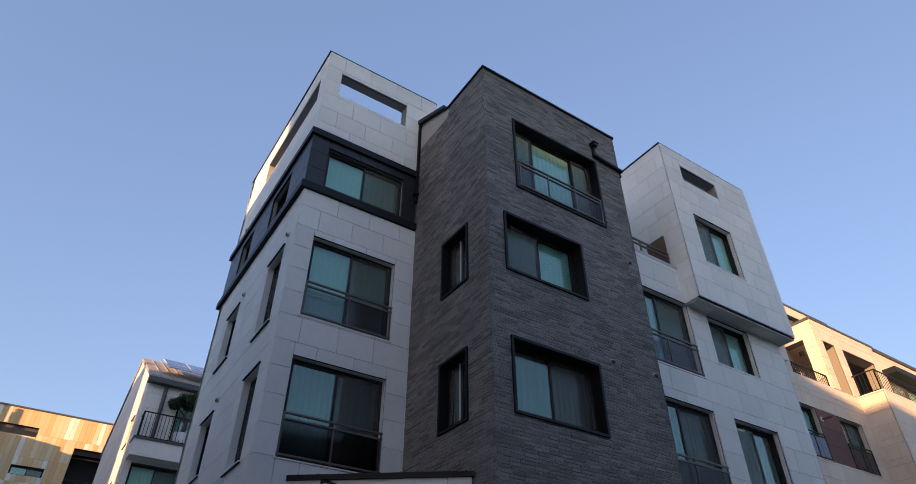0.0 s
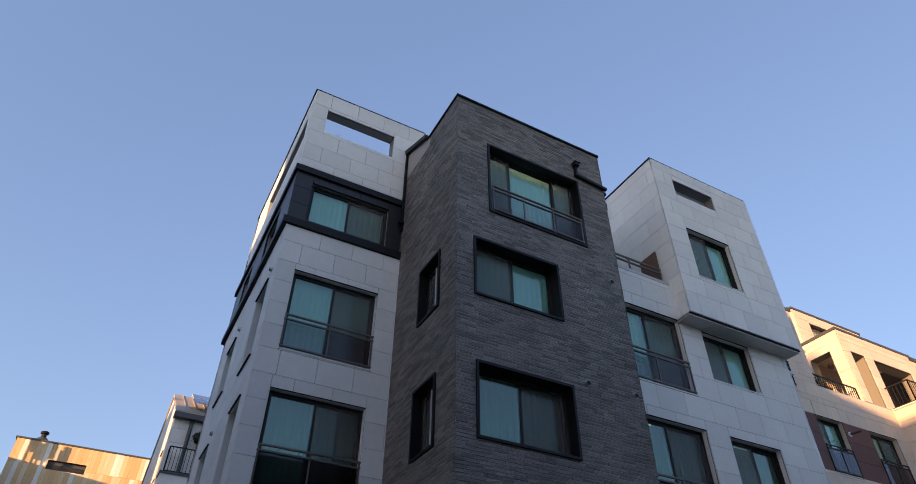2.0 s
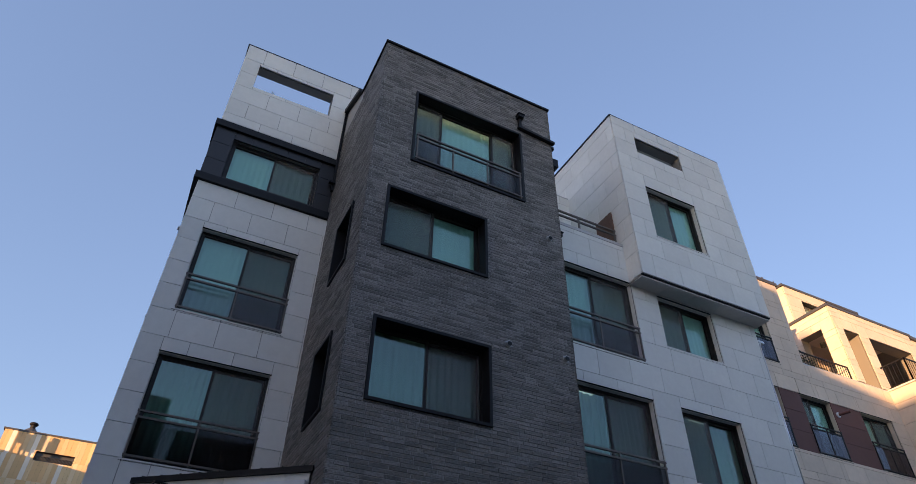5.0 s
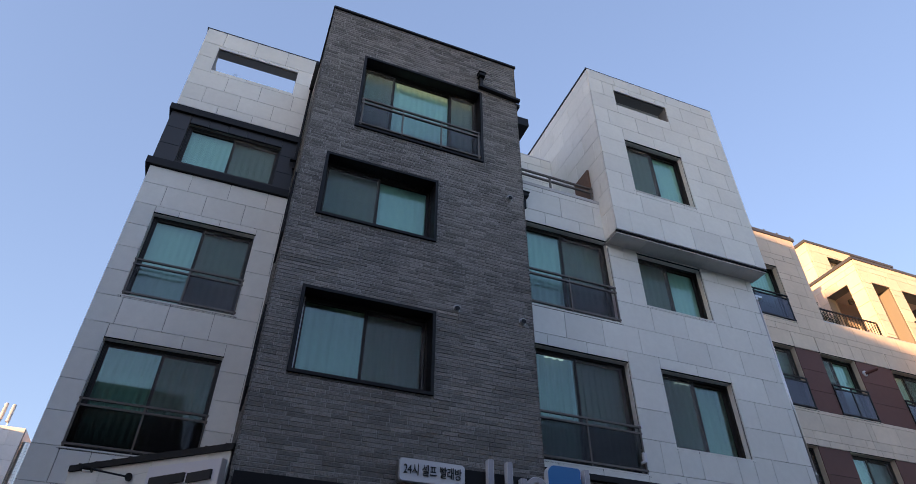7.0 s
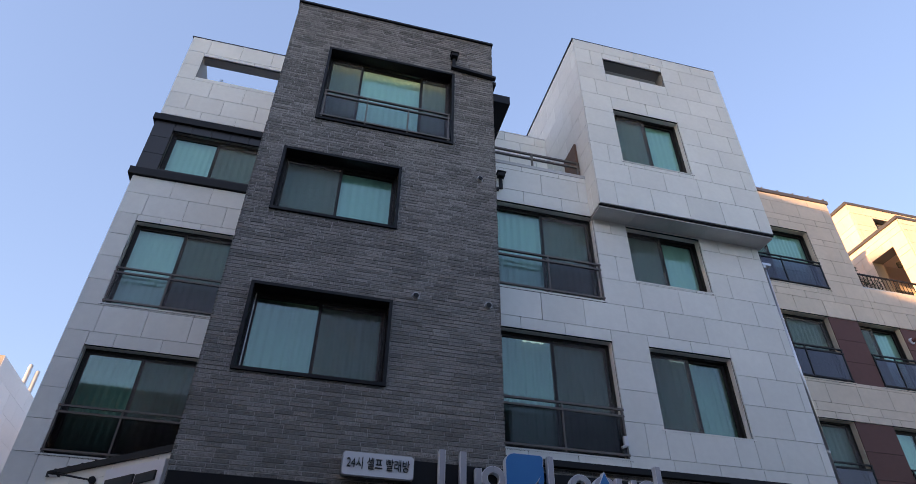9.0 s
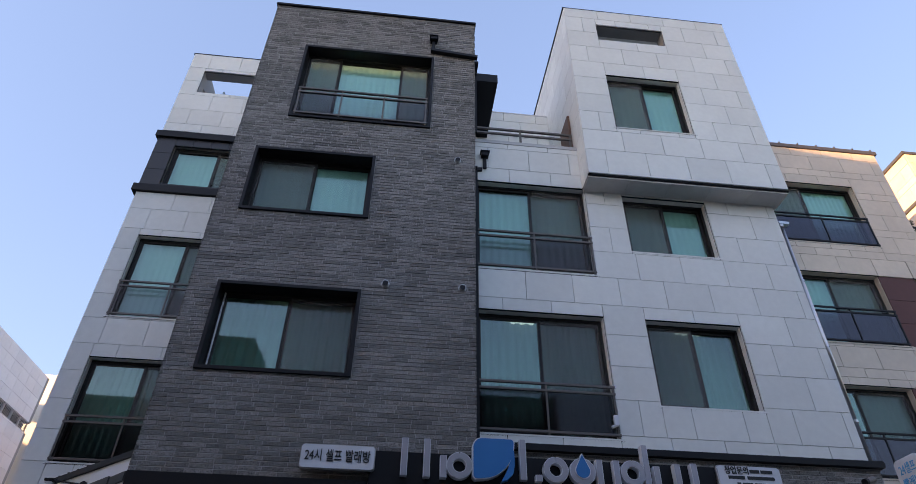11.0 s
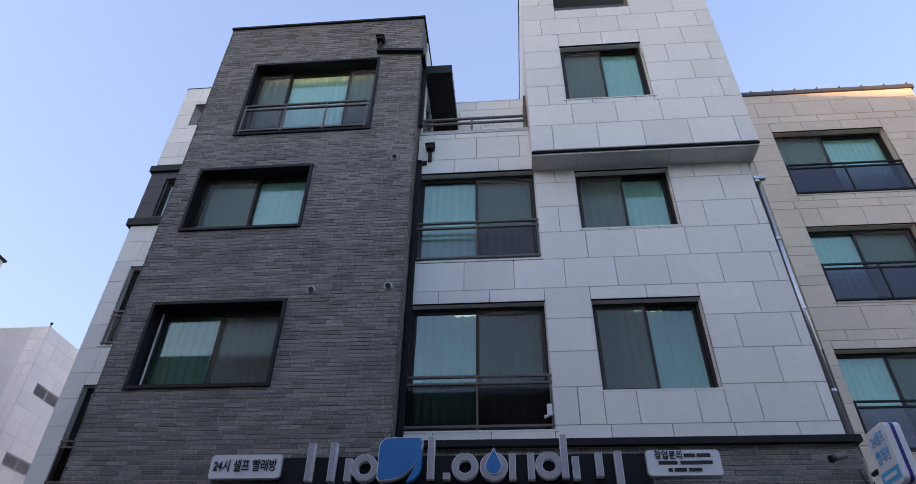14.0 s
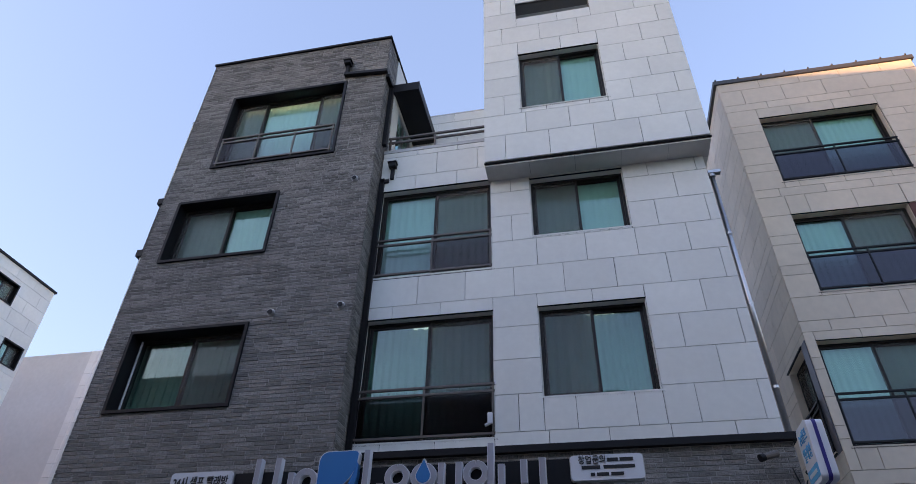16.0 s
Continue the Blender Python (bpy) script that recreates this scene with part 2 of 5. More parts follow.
def part(name, bm, material, parent, label="", bevel=0.0, smooth=False):
    ob = new(name, mesh_of(name, bm, material, bevel, smooth))
    ob.parent = parent
    return tagged(ob, label)


def thing(name, label, category, kind="", group=""):
    return tagged(new(name), label, category, group, kind)


def solo(name, bm, material, label, category, kind="", group="", bevel=0.0, smooth=False):
    return tagged(new(name, mesh_of(name, bm, material, bevel, smooth)), label, category, group, kind)


def wall(name, F, u0, u1, v0, v1, holes, thick, material, parent, label="", d=0.0):
    """A wall of real thickness with its openings cut through."""
    us = sorted({u0, u1, *(max(u0, min(u1, h[i])) for h in holes for i in (0, 1))})
    vs = sorted({v0, v1, *(max(v0, min(v1, h[i])) for h in holes for i in (2, 3))})
    bm = bmesh.new()
    plate(bm, F, us, vs, holes, d - thick, d)
    return part(name, bm, material, parent, label)


def cut(r, holes):
    """What is left of a rectangle outside the holes."""
    left = [r]
    for h in holes:
        nxt = []
        for a, e, b, t in left:
            if h[0] >= e or h[1] <= a or h[2] >= t or h[3] <= b:
                nxt.append((a, e, b, t))
                continue
            if h[0] > a:
                nxt.append((a, h[0], b, t))
            if h[1] < e:
                nxt.append((h[1], e, b, t))
            if h[2] > b:
                nxt.append((max(a, h[0]), min(e, h[1]), b, h[2]))
            if h[3] < t:
                nxt.append((max(a, h[0]), min(e, h[1]), h[3], t))
        left = nxt
    return [q for q in left if q[1] - q[0] > 0.02 and q[3] - q[2] > 0.02]


PIECES = {}
LATER = []


def piece(name, F, r, thick, material, parent, gap=0.0032, slant=0.0022):
    """One slab on a wall; alike slabs share their mesh."""
    a, e, b, t = r
    w, h = round(e - a, 3), round(t - b, 3)
    key = (name, w, h, thick, material.name)
    o, ux, dx = F(0, 0, 0), F(1, 0, 0) - F(0, 0, 0), F(0, 0, 1) - F(0, 0, 0)
    if key not in PIECES:
        bm = bmesh.new()
        box(bm, lambda u, v, d: Vector((u, -d, v)), -w / 2 + gap, w / 2 - gap, -h / 2 + gap, h / 2 - gap, -0.004, thick, slant)
        PIECES[key] = mesh_of(name, bm, material)
    ob = new(name, PIECES[key])
    ob.parent = parent
    out = -dx
    m = Matrix.Identity(4)
    turn = Vector((0, 0, 1)).cross(ux)
    side = ux if turn.dot(out) > 0 else -ux
    m.col[0][:3], m.col[1][:3], m.col[2][:3] = side, out, (0, 0, 1)
    m.translation = F((a + e) / 2, (b + t) / 2, 0)
    ob.matrix_local = m
    return ob


def cladding(F, u0, u1, rows, width, holes, parent, material, shift=0.0, name="panel", thick=0.02):
    """Slabs in half-bond rows between the heights in rows."""
    for k, (b, t) in enumerate(zip(rows, rows[1:])):
        off = shift + (width / 2 if k % 2 else 0)
        u = u0 - ((u0 - off) % width) + width
        joints = [u0]
        while u < u1 - 0.12:
            if u > u0 + 0.12:
                joints.append(u)
            u += width
        joints.append(u1)
        for h in holes:
            if h[2] < t - 0.02 and h[3] > b + 0.02:
                for e in h[:2]:
                    for i in range(1, len(joints) - 1):
                        if abs(joints[i] - e) < 0.2:
                            joints[i] = e
        live = [(u0, u0)] + sorted(h[:2] for h in holes if h[2] < b + 0.02 and h[3] > t - 0.02) + [(u1, u1)]
        joints = [j for j in joints if not any(p[1] + 0.02 < j < q[0] - 0.02 and q[0] - p[1] < 0.85 and len(live) > 2 for p, q in zip(live, live[1:]))]
        joints = sorted(set(joints))
        for a, e in zip(joints, joints[1:]):
            if e - a > 0.03:
                for q in cut((a, e, b, t), holes):
                    piece(name, F, q, thick, material, parent, 0.0033)
    return parent


def rows_of(v0, v1, first, pitch):
    out = [v0]
    k = math.ceil((v0 - first) / pitch + 0.12)
    while first + k * pitch < v1 - 0.08:
        out.append(first + k * pitch)
        k += 1
    return out + [v1]


def drape(bm, F, u0, u1, v0, v1, d, fold=0.03, wave=0.14):
    n = max(6, int((u1 - u0) / 0.025))
    top, low = [], []
    for k in range(n + 1):
        u = u0 + (u1 - u0) * k / n
        off = d + fold * math.sin(u * math.tau / wave + 1.5 * math.sin(u * 3.1)) + 0.4 * fold * math.sin(u * math.tau / 0.057)
        top.append(bm.verts.new(F(u, v1, d + 0.6 * (off - d))))
        low.append(bm.verts.new(F(u, v0, off)))
    for k in range(n):
        bm.faces.new((low[k], low[k + 1], top[k + 1], top[k]))


def window(parent, F, u0, u1, v0, v1, reveal=0.14, split=0.5, screen=1, rail=0.0, rail_paint="rail", surround=None, sill=True, curtain=(0.0, 1.0), blind=None, label="", sashes=2, lower_glass=True, posts=3, deep=0.0, inset=0.0, strip=None):
    """A sliding window in its opening, with drapes behind it and, where asked, a guard rail."""
    bm = bmesh.new()
    d = -reveal
    ring(bm, F, u0, u1, v0, v1, 0.05, d - 0.14, d)
    w = part("window", bm, M["frame"], parent, label or "dark framed sliding window with green glass")
    edges = [u0 + 0.05, *([u0 + (u1 - u0) * split] if sashes == 2 else [u0 + (u1 - u0) * q for q in (0.27, 0.76)]), u1 - 0.05]
    for k, (a, e) in enumerate(zip(edges, edges[1:])):
        back = d - 0.02 - (0.045 if k % 2 else 0)
        bm = bmesh.new()
        a1, e1 = a - (0.02 if k else 0), e + (0.02 if k < len(edges) - 2 else 0)
        ring(bm, F, a1, e1, v0 + 0.05, v1 - 0.05, 0.045, back - 0.035, back)
        part("sash", bm, M["frame"], w)
        bm = bmesh.new()
        box(bm, F, a1 + 0.04, e1 - 0.04, v0 + 0.09, v1 - 0.09, back - 0.022, back - 0.016)
        part("pane", bm, M["glass"], w).visible_shadow = False
        if k in (screen if isinstance(screen, tuple) else (screen,)):
            bm = bmesh.new()
            box(bm, F, a + 0.01, e - 0.01, v0 + 0.06, v1 - 0.06, d - 0.012, d - 0.010)
            part("insect_screen", bm, M["screen"], w, "grey insect screen mesh").visible_shadow = False
    if curtain:
        bm = bmesh.new()
        c0, c1 = u0 + (u1 - u0) * curtain[0], u0 + (u1 - u0) * curtain[1]
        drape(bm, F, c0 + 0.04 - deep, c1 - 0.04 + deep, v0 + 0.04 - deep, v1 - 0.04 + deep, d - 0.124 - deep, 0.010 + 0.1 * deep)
        part("curtain", bm, M["shaded_curtain" if deep else "curtain"], w, "hanging curtain toned down for lower-floor shade" if deep else "white hanging curtain", smooth=True)
    if blind:
        bm = bmesh.new()
        box(bm, F, u0 - 0.02, u1 + 0.02, v1 - blind, v1 + 0.25, d - 0.17, d - 0.166)
        part("blind", bm, M["blind"], w, "pale roller blind, partly lowered")
    if strip is not None:
        bm = bmesh.new()
        us = u0 + 0.05 + (u1 - u0 - 0.1) * strip
        box(bm, F, us, us + 0.016, v0 + 0.05, v1 - 0.05, d - 0.02, d + 0.012)
        part("sash_edge", bm, M["sign_white"], w, "bright edge of the sliding sash")
    if surround:
        bm = bmesh.new()
        ring(bm, F, u0 - 0.03, u1 + 0.03, v0 - 0.03, v1 + 0.03, 0.05, d - 0.02, surround)
        part("surround", bm, M["black"], w, "black metal window surround")
    elif sill:
        bm = bmesh.new()
        for a, e in ((u0 - 0.002, u0 + 0.010), (u1 - 0.010, u1 + 0.002)):
            box(bm, F, a, e, v0 + 0.006, v1 - 0.006, d - 0.005, -0.001)
            part("reveal", bm, M["panel"] if parent is house else M["beige"], w, "pale panel lining the opening")
            bm = bmesh.new()
        box(bm, F, u0 + 0.010, u1 - 0.010, v1 - 0.010, v1 + 0.001, d - 0.005, -0.001)
        part("reveal", bm, M["panel"] if parent is house else M["beige"], w, "pale panel lining the opening")
        bm = bmesh.new()
        box(bm, F, u0 - 0.05, u1 + 0.05, v0 - 0.022, v0 + 0.004, d - 0.01, 0.045)
        part("sill", bm, M["panel"] if parent is house else M["beige"], w, "pale stone sill")
        # black strip stands in for the shadow line below the sill
        bm = bmesh.new()
        box(bm, F, u0 - 0.05, u1 + 0.05, v0 - 0.038, v0 - 0.022, -0.004, 0.040)
        part("sill_drip", bm, M["black"], w, "thin dark strip standing for the shadow under the sill")
        bm = bmesh.new()
        box(bm, F, u0 - 0.04, u1 + 0.04, v1 + 0.003, v1 + 0.022, -0.01, 0.035)
        part("head_trim", bm, M["black"], w, "thin black head trim")
    if rail:
        bm = bmesh.new()
        z1, z2 = v0 + rail, v0 + rail - 0.11
        ua, ub = u0 - 0.01 + inset, u1 + 0.01 - inset
        for z in (z1, z2, v0 + 0.06):
            box(bm, F, ua, ub, z - 0.017, z + 0.017, 0.008, 0.05)
            part("guard_rail", bm, M[rail_paint], w, "slim metal guard rail")
            bm = bmesh.new()
        for k in range(posts):
            u = ua + 0.03 + (ub - ua - 0.06) * k / (posts - 1)
            box(bm, F, u - 0.014, u + 0.014, v0, z1 - 0.017, 0.015, 0.045)
            part("rail_post", bm, M[rail_paint], w)
            bm = bmesh.new()
        bm.free()
        if lower_glass:
            bm = bmesh.new()
            box(bm, F, u0 + 0.02, u1 - 0.02, v0 + 0.07, z2 - 0.02, 0.024, 0.032)
            part("rail_glass", bm, M["sky_toned_rail_glass" if parent is not house else "clear_glass" if v0 > 7.5 else "rail_glass"], w, "tinted glass guard panel").visible_shadow = False
    return w


# ---- ground ----
bm = bmesh.new()
box(bm, lambda u, v, d: Vector((u, v, d)), -900, 900, -900, 900, -0.6, 0.0)
solo("ground", bm, M["street"], "grey asphalt street running past the houses", "ground", "structure")
bm = bmesh.new()
box(bm, lambda u, v, d: Vector((u, v, d)), -60, 80, 5.6, 7.6, 0.0, 0.13, 0.02)
solo("pavement", bm, M["paving"], "grey paved footway with a low kerb", "pavement", "structure")

# ---- apartment house ----
house = thing("apartment_building", "white panel and charcoal brick apartment house above a laundry", "building")
BX0, BX1, BY = 5.80, 10.09, 7.77
RX1, RY, UY = 15.97, 8.25, 7.80
LX, LY = 2.94, 10.77

# brick block
brick_holes = [(6.60, 9.24, 10.76, 12.90), (6.20, 8.30, 8.47, 9.90), (6.22, 8.34, 5.63, 7.06)]
side_holes = [(8.46, 9.44, 8.47, 9.88), (8.50, 9.45, 5.65, 7.03)]
front_wall = wall("brick_wall", front(BY), BX0 + 0.012, BX1 - 0.012, 4.05, 14.22, brick_holes, 0.30, M["mortar"], house, "charcoal brick front wall", d=-0.012)
side_wall = wall("brick_wall", west(BX0), BY + 0.32, LY, 4.05, 14.22, side_holes, 0.30, M["mortar"], house, "charcoal brick side wall", d=-0.012)
east_wall = wall("brick_wall", east(BX1), BY + 0.32, 8.40, 4.05, 14.22, [], 0.30, M["mortar"], house, "charcoal brick return wall", d=-0.012)
window(house, front(BY), 6.63, 9.21, 10.79, 12.87, 0.21, sashes=3, screen=(0, 2), rail=0.75, surround=0.03, posts=4, inset=0.06)
window(house, front(BY), 6.23, 8.27, 8.50, 9.87, 0.21, screen=0, surround=0.03)
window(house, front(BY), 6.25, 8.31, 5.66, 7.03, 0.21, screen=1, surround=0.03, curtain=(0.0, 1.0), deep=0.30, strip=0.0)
window(house, west(BX0), 8.49, 9.41, 8.50, 9.85, 0.18, screen=1, surround=0.03, strip=0.55)
window(house, west(BX0), 8.53, 9.42, 5.68, 7.00, 0.18, screen=1, surround=0.03, strip=0.55)
bm = bmesh.new()
box(bm, front(0), BX0 - 0.03, BX1 + 0.03, 14.22, 14.285, -9.45, -BY + 0.035)
part("coping", bm, M["black"], house, "black metal roof coping", bevel=0.008)
bm = bmesh.new()
prism(bm, [(BX0, 9.3, 13.9), (BX0, 9.3, 14.25), (BX0, 10.73, 14.85), (BX0, 10.73, 13.9)], (BX1 - BX0, 0, 0))
part("roof", bm, M["mortar"], house, "sloping roof behind the brick parapet")
bm = bmesh.new()
prism(bm, [(BX0 - 0.1, 9.38, 14.24), (BX0 - 0.1, 9.38, 14.36), (BX0 - 0.1, 10.72, 15.0), (BX0 - 0.1, 10.72, 14.86)], (0.3, 0, 0))
part("verge", bm, M["black"], house, "dark metal verge of the sloping roof")

# white block on the corner
left_holes = [(3.35, 5.33, 7.99, 9.95), (3.35, 5.33, 5.20, 7.12), (3.35, 5.33, 14.55, 15.40), (3.35, 5.40, 11.42, 12.62)]
lside_holes = [(11.37, 12.37, 8.03, 9.92), (14.46, 15.45, 8.52, 10.0), (11.37, 12.30, 5.22, 7.09), (14.45, 15.45, 5.75, 7.16), (11.2, 15.17, 14.55, 15.40), (12.0, 13.3, 11.6, 12.6), (14.8, 15.8, 11.6, 12.6)]
lw = wall("white_wall", front(LY), LX + 0.02, 6.27, 3.9, 16.06, left_holes, 0.25, M["joint"], house, "white panel front wall", d=-0.02)
ls = wall("white_wall", west(LX), LY + 0.272, 17.0, 0.0, 16.06, lside_holes, 0.25, M["joint"], house, "white panel side wall", d=-0.02)
wall("white_wall", east(6.25), LY + 0.272, 17.0, 13.0, 16.06, [(11.4, 15.2, 14.55, 15.4)], 0.25, M["panel"], house, "white panel parapet wall")
wall("white_wall", rear(17.0), LX, 6.27, 0.0, 16.06, [], 0.25, M["panel"], house, "white panel rear wall")
LROWS = [3.9, 4.115] + [4.66 + 0.545 * k for k in range(0, 7)]
HROWS = [7.93 + 0.545 * k for k in range(0, 6)] + [11.12]
TROWS = [13.1, 13.37, 13.90, 14.44, 14.97, 15.51, 16.06]
LATER.append(lambda: cladding(front(LY - 0.02), LX, 6.27, LROWS, 0.79, left_holes, lw, M["panel"], shift=0.64))
LATER.append(lambda: cladding(front(LY - 0.02), LX, 6.27, HROWS, 0.79, left_holes, lw, M["panel"], shift=0.245))
LATER.append(lambda: cladding(front(LY - 0.02), LX, 6.27, TROWS, 0.79, left_holes, lw, M["panel"], shift=0.64))
LATER.append(lambda: cladding(west(LX + 0.02), LY, 17.0, LROWS + HROWS[1:], 0.80, lside_holes, ls, M["panel"], shift=0.26))
LATER.append(lambda: cladding(west(LX + 0.02), LY, 17.0, TROWS, 0.80, lside_holes, ls, M["panel"], shift=0.12))
for v0, v1, out in ((12.86, 13.04, 0.09), (11.13, 11.32, 0.10)):
    bm = bmesh.new()
    box(bm, front(0), LX - out, BX0 - 0.01, v0, v1, -LY - 0.01, -LY + out)
    box(bm, west(0), LY + 0.01, 17.1, v0, v1, -LX - 0.01, -LX + out)
    part("ledge", bm, M["black"], house, "black metal ledge round the dark storey")
window(house, front(LY), 3.35, 5.33, 7.99, 9.95, 0.10, screen=1, rail=0.80)
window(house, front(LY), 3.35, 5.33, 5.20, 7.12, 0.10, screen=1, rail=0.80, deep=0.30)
window(house, front(LY), 3.35, 5.40, 11.42, 12.62, 0.08, screen=1, sill=False)
for h in (lside_holes[0], lside_holes[2]):
    window(house, west(LX), h[0], h[1], h[2], h[3], 0.14, screen=1)
for h in (lside_holes[1], lside_holes[3]):
    window(house, west(LX), h[0], h[1], h[2], h[3], 0.14, screen=0)
for h in lside_holes[5:]:
    window(house, west(LX), h[0], h[1], h[2], h[3], 0.10, screen=0, sill=False)
bm = bmesh.new()
box(bm, front(0), LX - 0.03, 6.30, 16.06, 16.11, -LY - 0.27, -LY + 0.03)
box(bm, west(0), LY + 0.27, 17.05, 16.06, 16.11, -LX - 0.25, -LX + 0.03)
box(bm, east(0), LY + 0.27, 17.05, 16.06, 16.11, 6.0, 6.30)
part("coping", bm, M["black"], house, "black metal parapet coping")
bm = bmesh.new()
box(bm, front(0), LX + 0.25, 6.0, 13.3, 13.5, -16.9, -LY - 0.27)
part("roof", bm, M["concrete"], house, "flat roof terrace behind the parapet")

# white block beside the brick
main_holes = [(10.15, 12.24, 7.98, 9.96), (10.15, 12.25, 5.12, 7.16), (12.95, 14.58, 8.55, 9.86), (12.95, 14.58, 5.67, 7.16)]
up_holes = [(12.91, 14.52, 11.28, 12.91), (12.91, 14.48, 14.17, 14.74)]
rw = wall("white_wall", front(RY), BX1 + 0.01, RX1, 4.88, 10.98, main_holes, 0.25, M["joint"], house, "white panel front wall", d=-0.02)
uw = wall("white_wall", front(UY), 12.22, 16.07, 9.93, 15.28, up_holes, 0.25, M["joint"], house, "white panel front wall of the jutting storeys", d=-0.02)
us_ = wall("white_wall", west(12.20), UY + 0.272, 13.0, 9.93, 15.28, [], 0.25, M["joint"], house, "white panel side wall of the jutting storeys", d=-0.02)
wall("white_wall", east(16.07), UY + 0.272, 13.0, 9.93, 15.28, [], 0.25, M["panel"], house, "white panel side wall")
wall("white_wall", east(RX1), RY + 0.25, 15.0, 0.0, 9.93, [], 0.25, M["panel"], house, "white panel side wall")
MROWS = [4.92] + [5.18 + 0.553 * k for k in range(0, 9)] + [9.93]
UROWS = [9.97] + [10.60 + 0.544 * k for k in range(0, 9)] + [15.28]
LATER.append(lambda: cladding(front(RY - 0.02), BX1 + 0.01, RX1, MROWS, 0.803, main_holes, rw, M["panel"], shift=0.152))
LATER.append(lambda: cladding(front(RY - 0.02), BX1 + 0.01, 12.2, [9.93, 10.30, 10.85, 10.98], 0.80, main_holes, rw, M["panel"], shift=0.4))
LATER.append(lambda: cladding(front(UY - 0.02), 12.20, 16.07, UROWS, 0.795, up_holes, uw, M["panel"], shift=0.665))
LATER.append(lambda: cladding(west(12.22), UY, 13.0, UROWS, 0.80, [], us_, M["panel"], shift=0.05))
window(house, front(RY), 10.15, 12.24, 7.98, 9.96, 0.10, screen=1, rail=0.80)
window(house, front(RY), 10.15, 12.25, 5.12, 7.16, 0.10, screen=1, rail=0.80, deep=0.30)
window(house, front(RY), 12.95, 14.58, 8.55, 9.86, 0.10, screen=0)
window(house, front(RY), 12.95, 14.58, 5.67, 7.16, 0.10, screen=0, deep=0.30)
window(house, front(UY), 12.91, 14.52, 11.28, 12.91, 0.10, screen=0)
bm = bmesh.new()
box(bm, front(UY), 12.20, 16.07, 9.915, 9.955, -(RY - UY) + 0.001, -0.021)
soffit = part("soffit", bm, M["joint"], house, "grey soffit under the jutting storeys")
for a, e in zip((12.20, 12.99, 13.79, 14.585, 15.38), (12.99, 13.79, 14.585, 15.38, 16.07)):
    bm = bmesh.new()
    box(bm, front(UY), a + 0.004, e - 0.004, 9.90, 9.918, -(RY - UY) + 0.004, -0.012)
    part("soffit_panel", bm, M["soffit"], soffit)
bm = bmesh.new()
box(bm, front(UY), 12.195, 16.085, 9.945, 9.968, -0.02, 0.014)
part("drip_edge", bm, M["black"], house, "thin black drip edge")
bm = bmesh.new()
box(bm, front(0), 12.18, 16.09, 15.28, 15.33, -UY - 0.27, -UY + 0.025)
box(bm, west(0), UY + 0.27, 13.03, 15.28, 15.33, -12.45, -12.18)
box(bm, east(0), UY + 0.27, 13.03, 15.28, 15.33, 15.8, 16.09)
part("coping", bm, M["black"], house, "black metal parapet coping")
bm = bmesh.new()
box(bm, front(0), 12.5, 15.8, 13.6, 13.8, -12.9, -UY - 0.28)
part("roof", bm, M["concrete"], house, "flat roof behind the parapet")
bm = bmesh.new()
plate(bm, front(0), [12.75, 12.9, 14.5, 14.65], [14.0, 14.16, 14.75, 14.9], [], -UY - 0.9, -UY - 0.8)
box(bm, front(0), 12.75, 14.65, 14.76, 14.86, -UY - 0.8, -UY - 0.26)
part("niche_back", bm, M["panel"], house, "pale back of the slot in the parapet")
# terrace
bm = bmesh.new()
box(bm, front(0), 10.1, 12.2, 10.75, 10.9, -13.0, -RY - 0.26)
part("terrace_floor", bm, M["concrete"], house, "terrace floor slab")
bm = bmesh.new()
box(bm, front(0), 10.1, 12.2, 10.98, 11.06, -RY - 0.28, -RY + 0.05)
part("coping", bm, M["sill"], house, "pale coping of the terrace parapet")
bm = bmesh.new()
for z in (11.55, 11.42):
    box(bm, front(RY + 0.1), 10.12, 12.18, z - 0.02, z + 0.02, -0.02, 0.02)
for u in (10.16, 11.1, 12.14):
    box(bm, front(RY + 0.1), u - 0.02, u + 0.02, 11.06, 11.55, -0.016, 0.016)
part("terrace_railing", bm, M["rail"], house, "dark metal terrace railing")
bm = bmesh.new()
box(bm, front(0), 10.08, 10.67, 13.0, 13.25, -10.4, -8.31)
part("canopy", bm, M["black"], house, "black metal canopy over the terrace door")
# floors and rear that close the house
wall("rear_wall", rear(15.0), BX0, RX1, 0.0, 10.9, [], 0.25, M["panel"], house, "plain rear wall")
bm = bmesh.new()
for z in (4.3, 7.45, 10.3):
    box(bm, front(0), LX + 0.3, BX0 - 0.02, z, z + 0.2, -16.9, -LY - 0.28)
    box(bm, front(0), BX0 + 0.32, RX1 - 0.3, z, z + 0.2, -14.9, -RY - 0.45)
part("floor_slabs", bm, M["room"], house, "storey floors inside")
# shop front
shop = wall("shop_wall", front(BY + 0.02), BX0, BX1, 0.0, 4.05, [(6.3, 9.6, 0.1, 3.2)], 0.25, M["mortar"], house, "dark shop front wall")


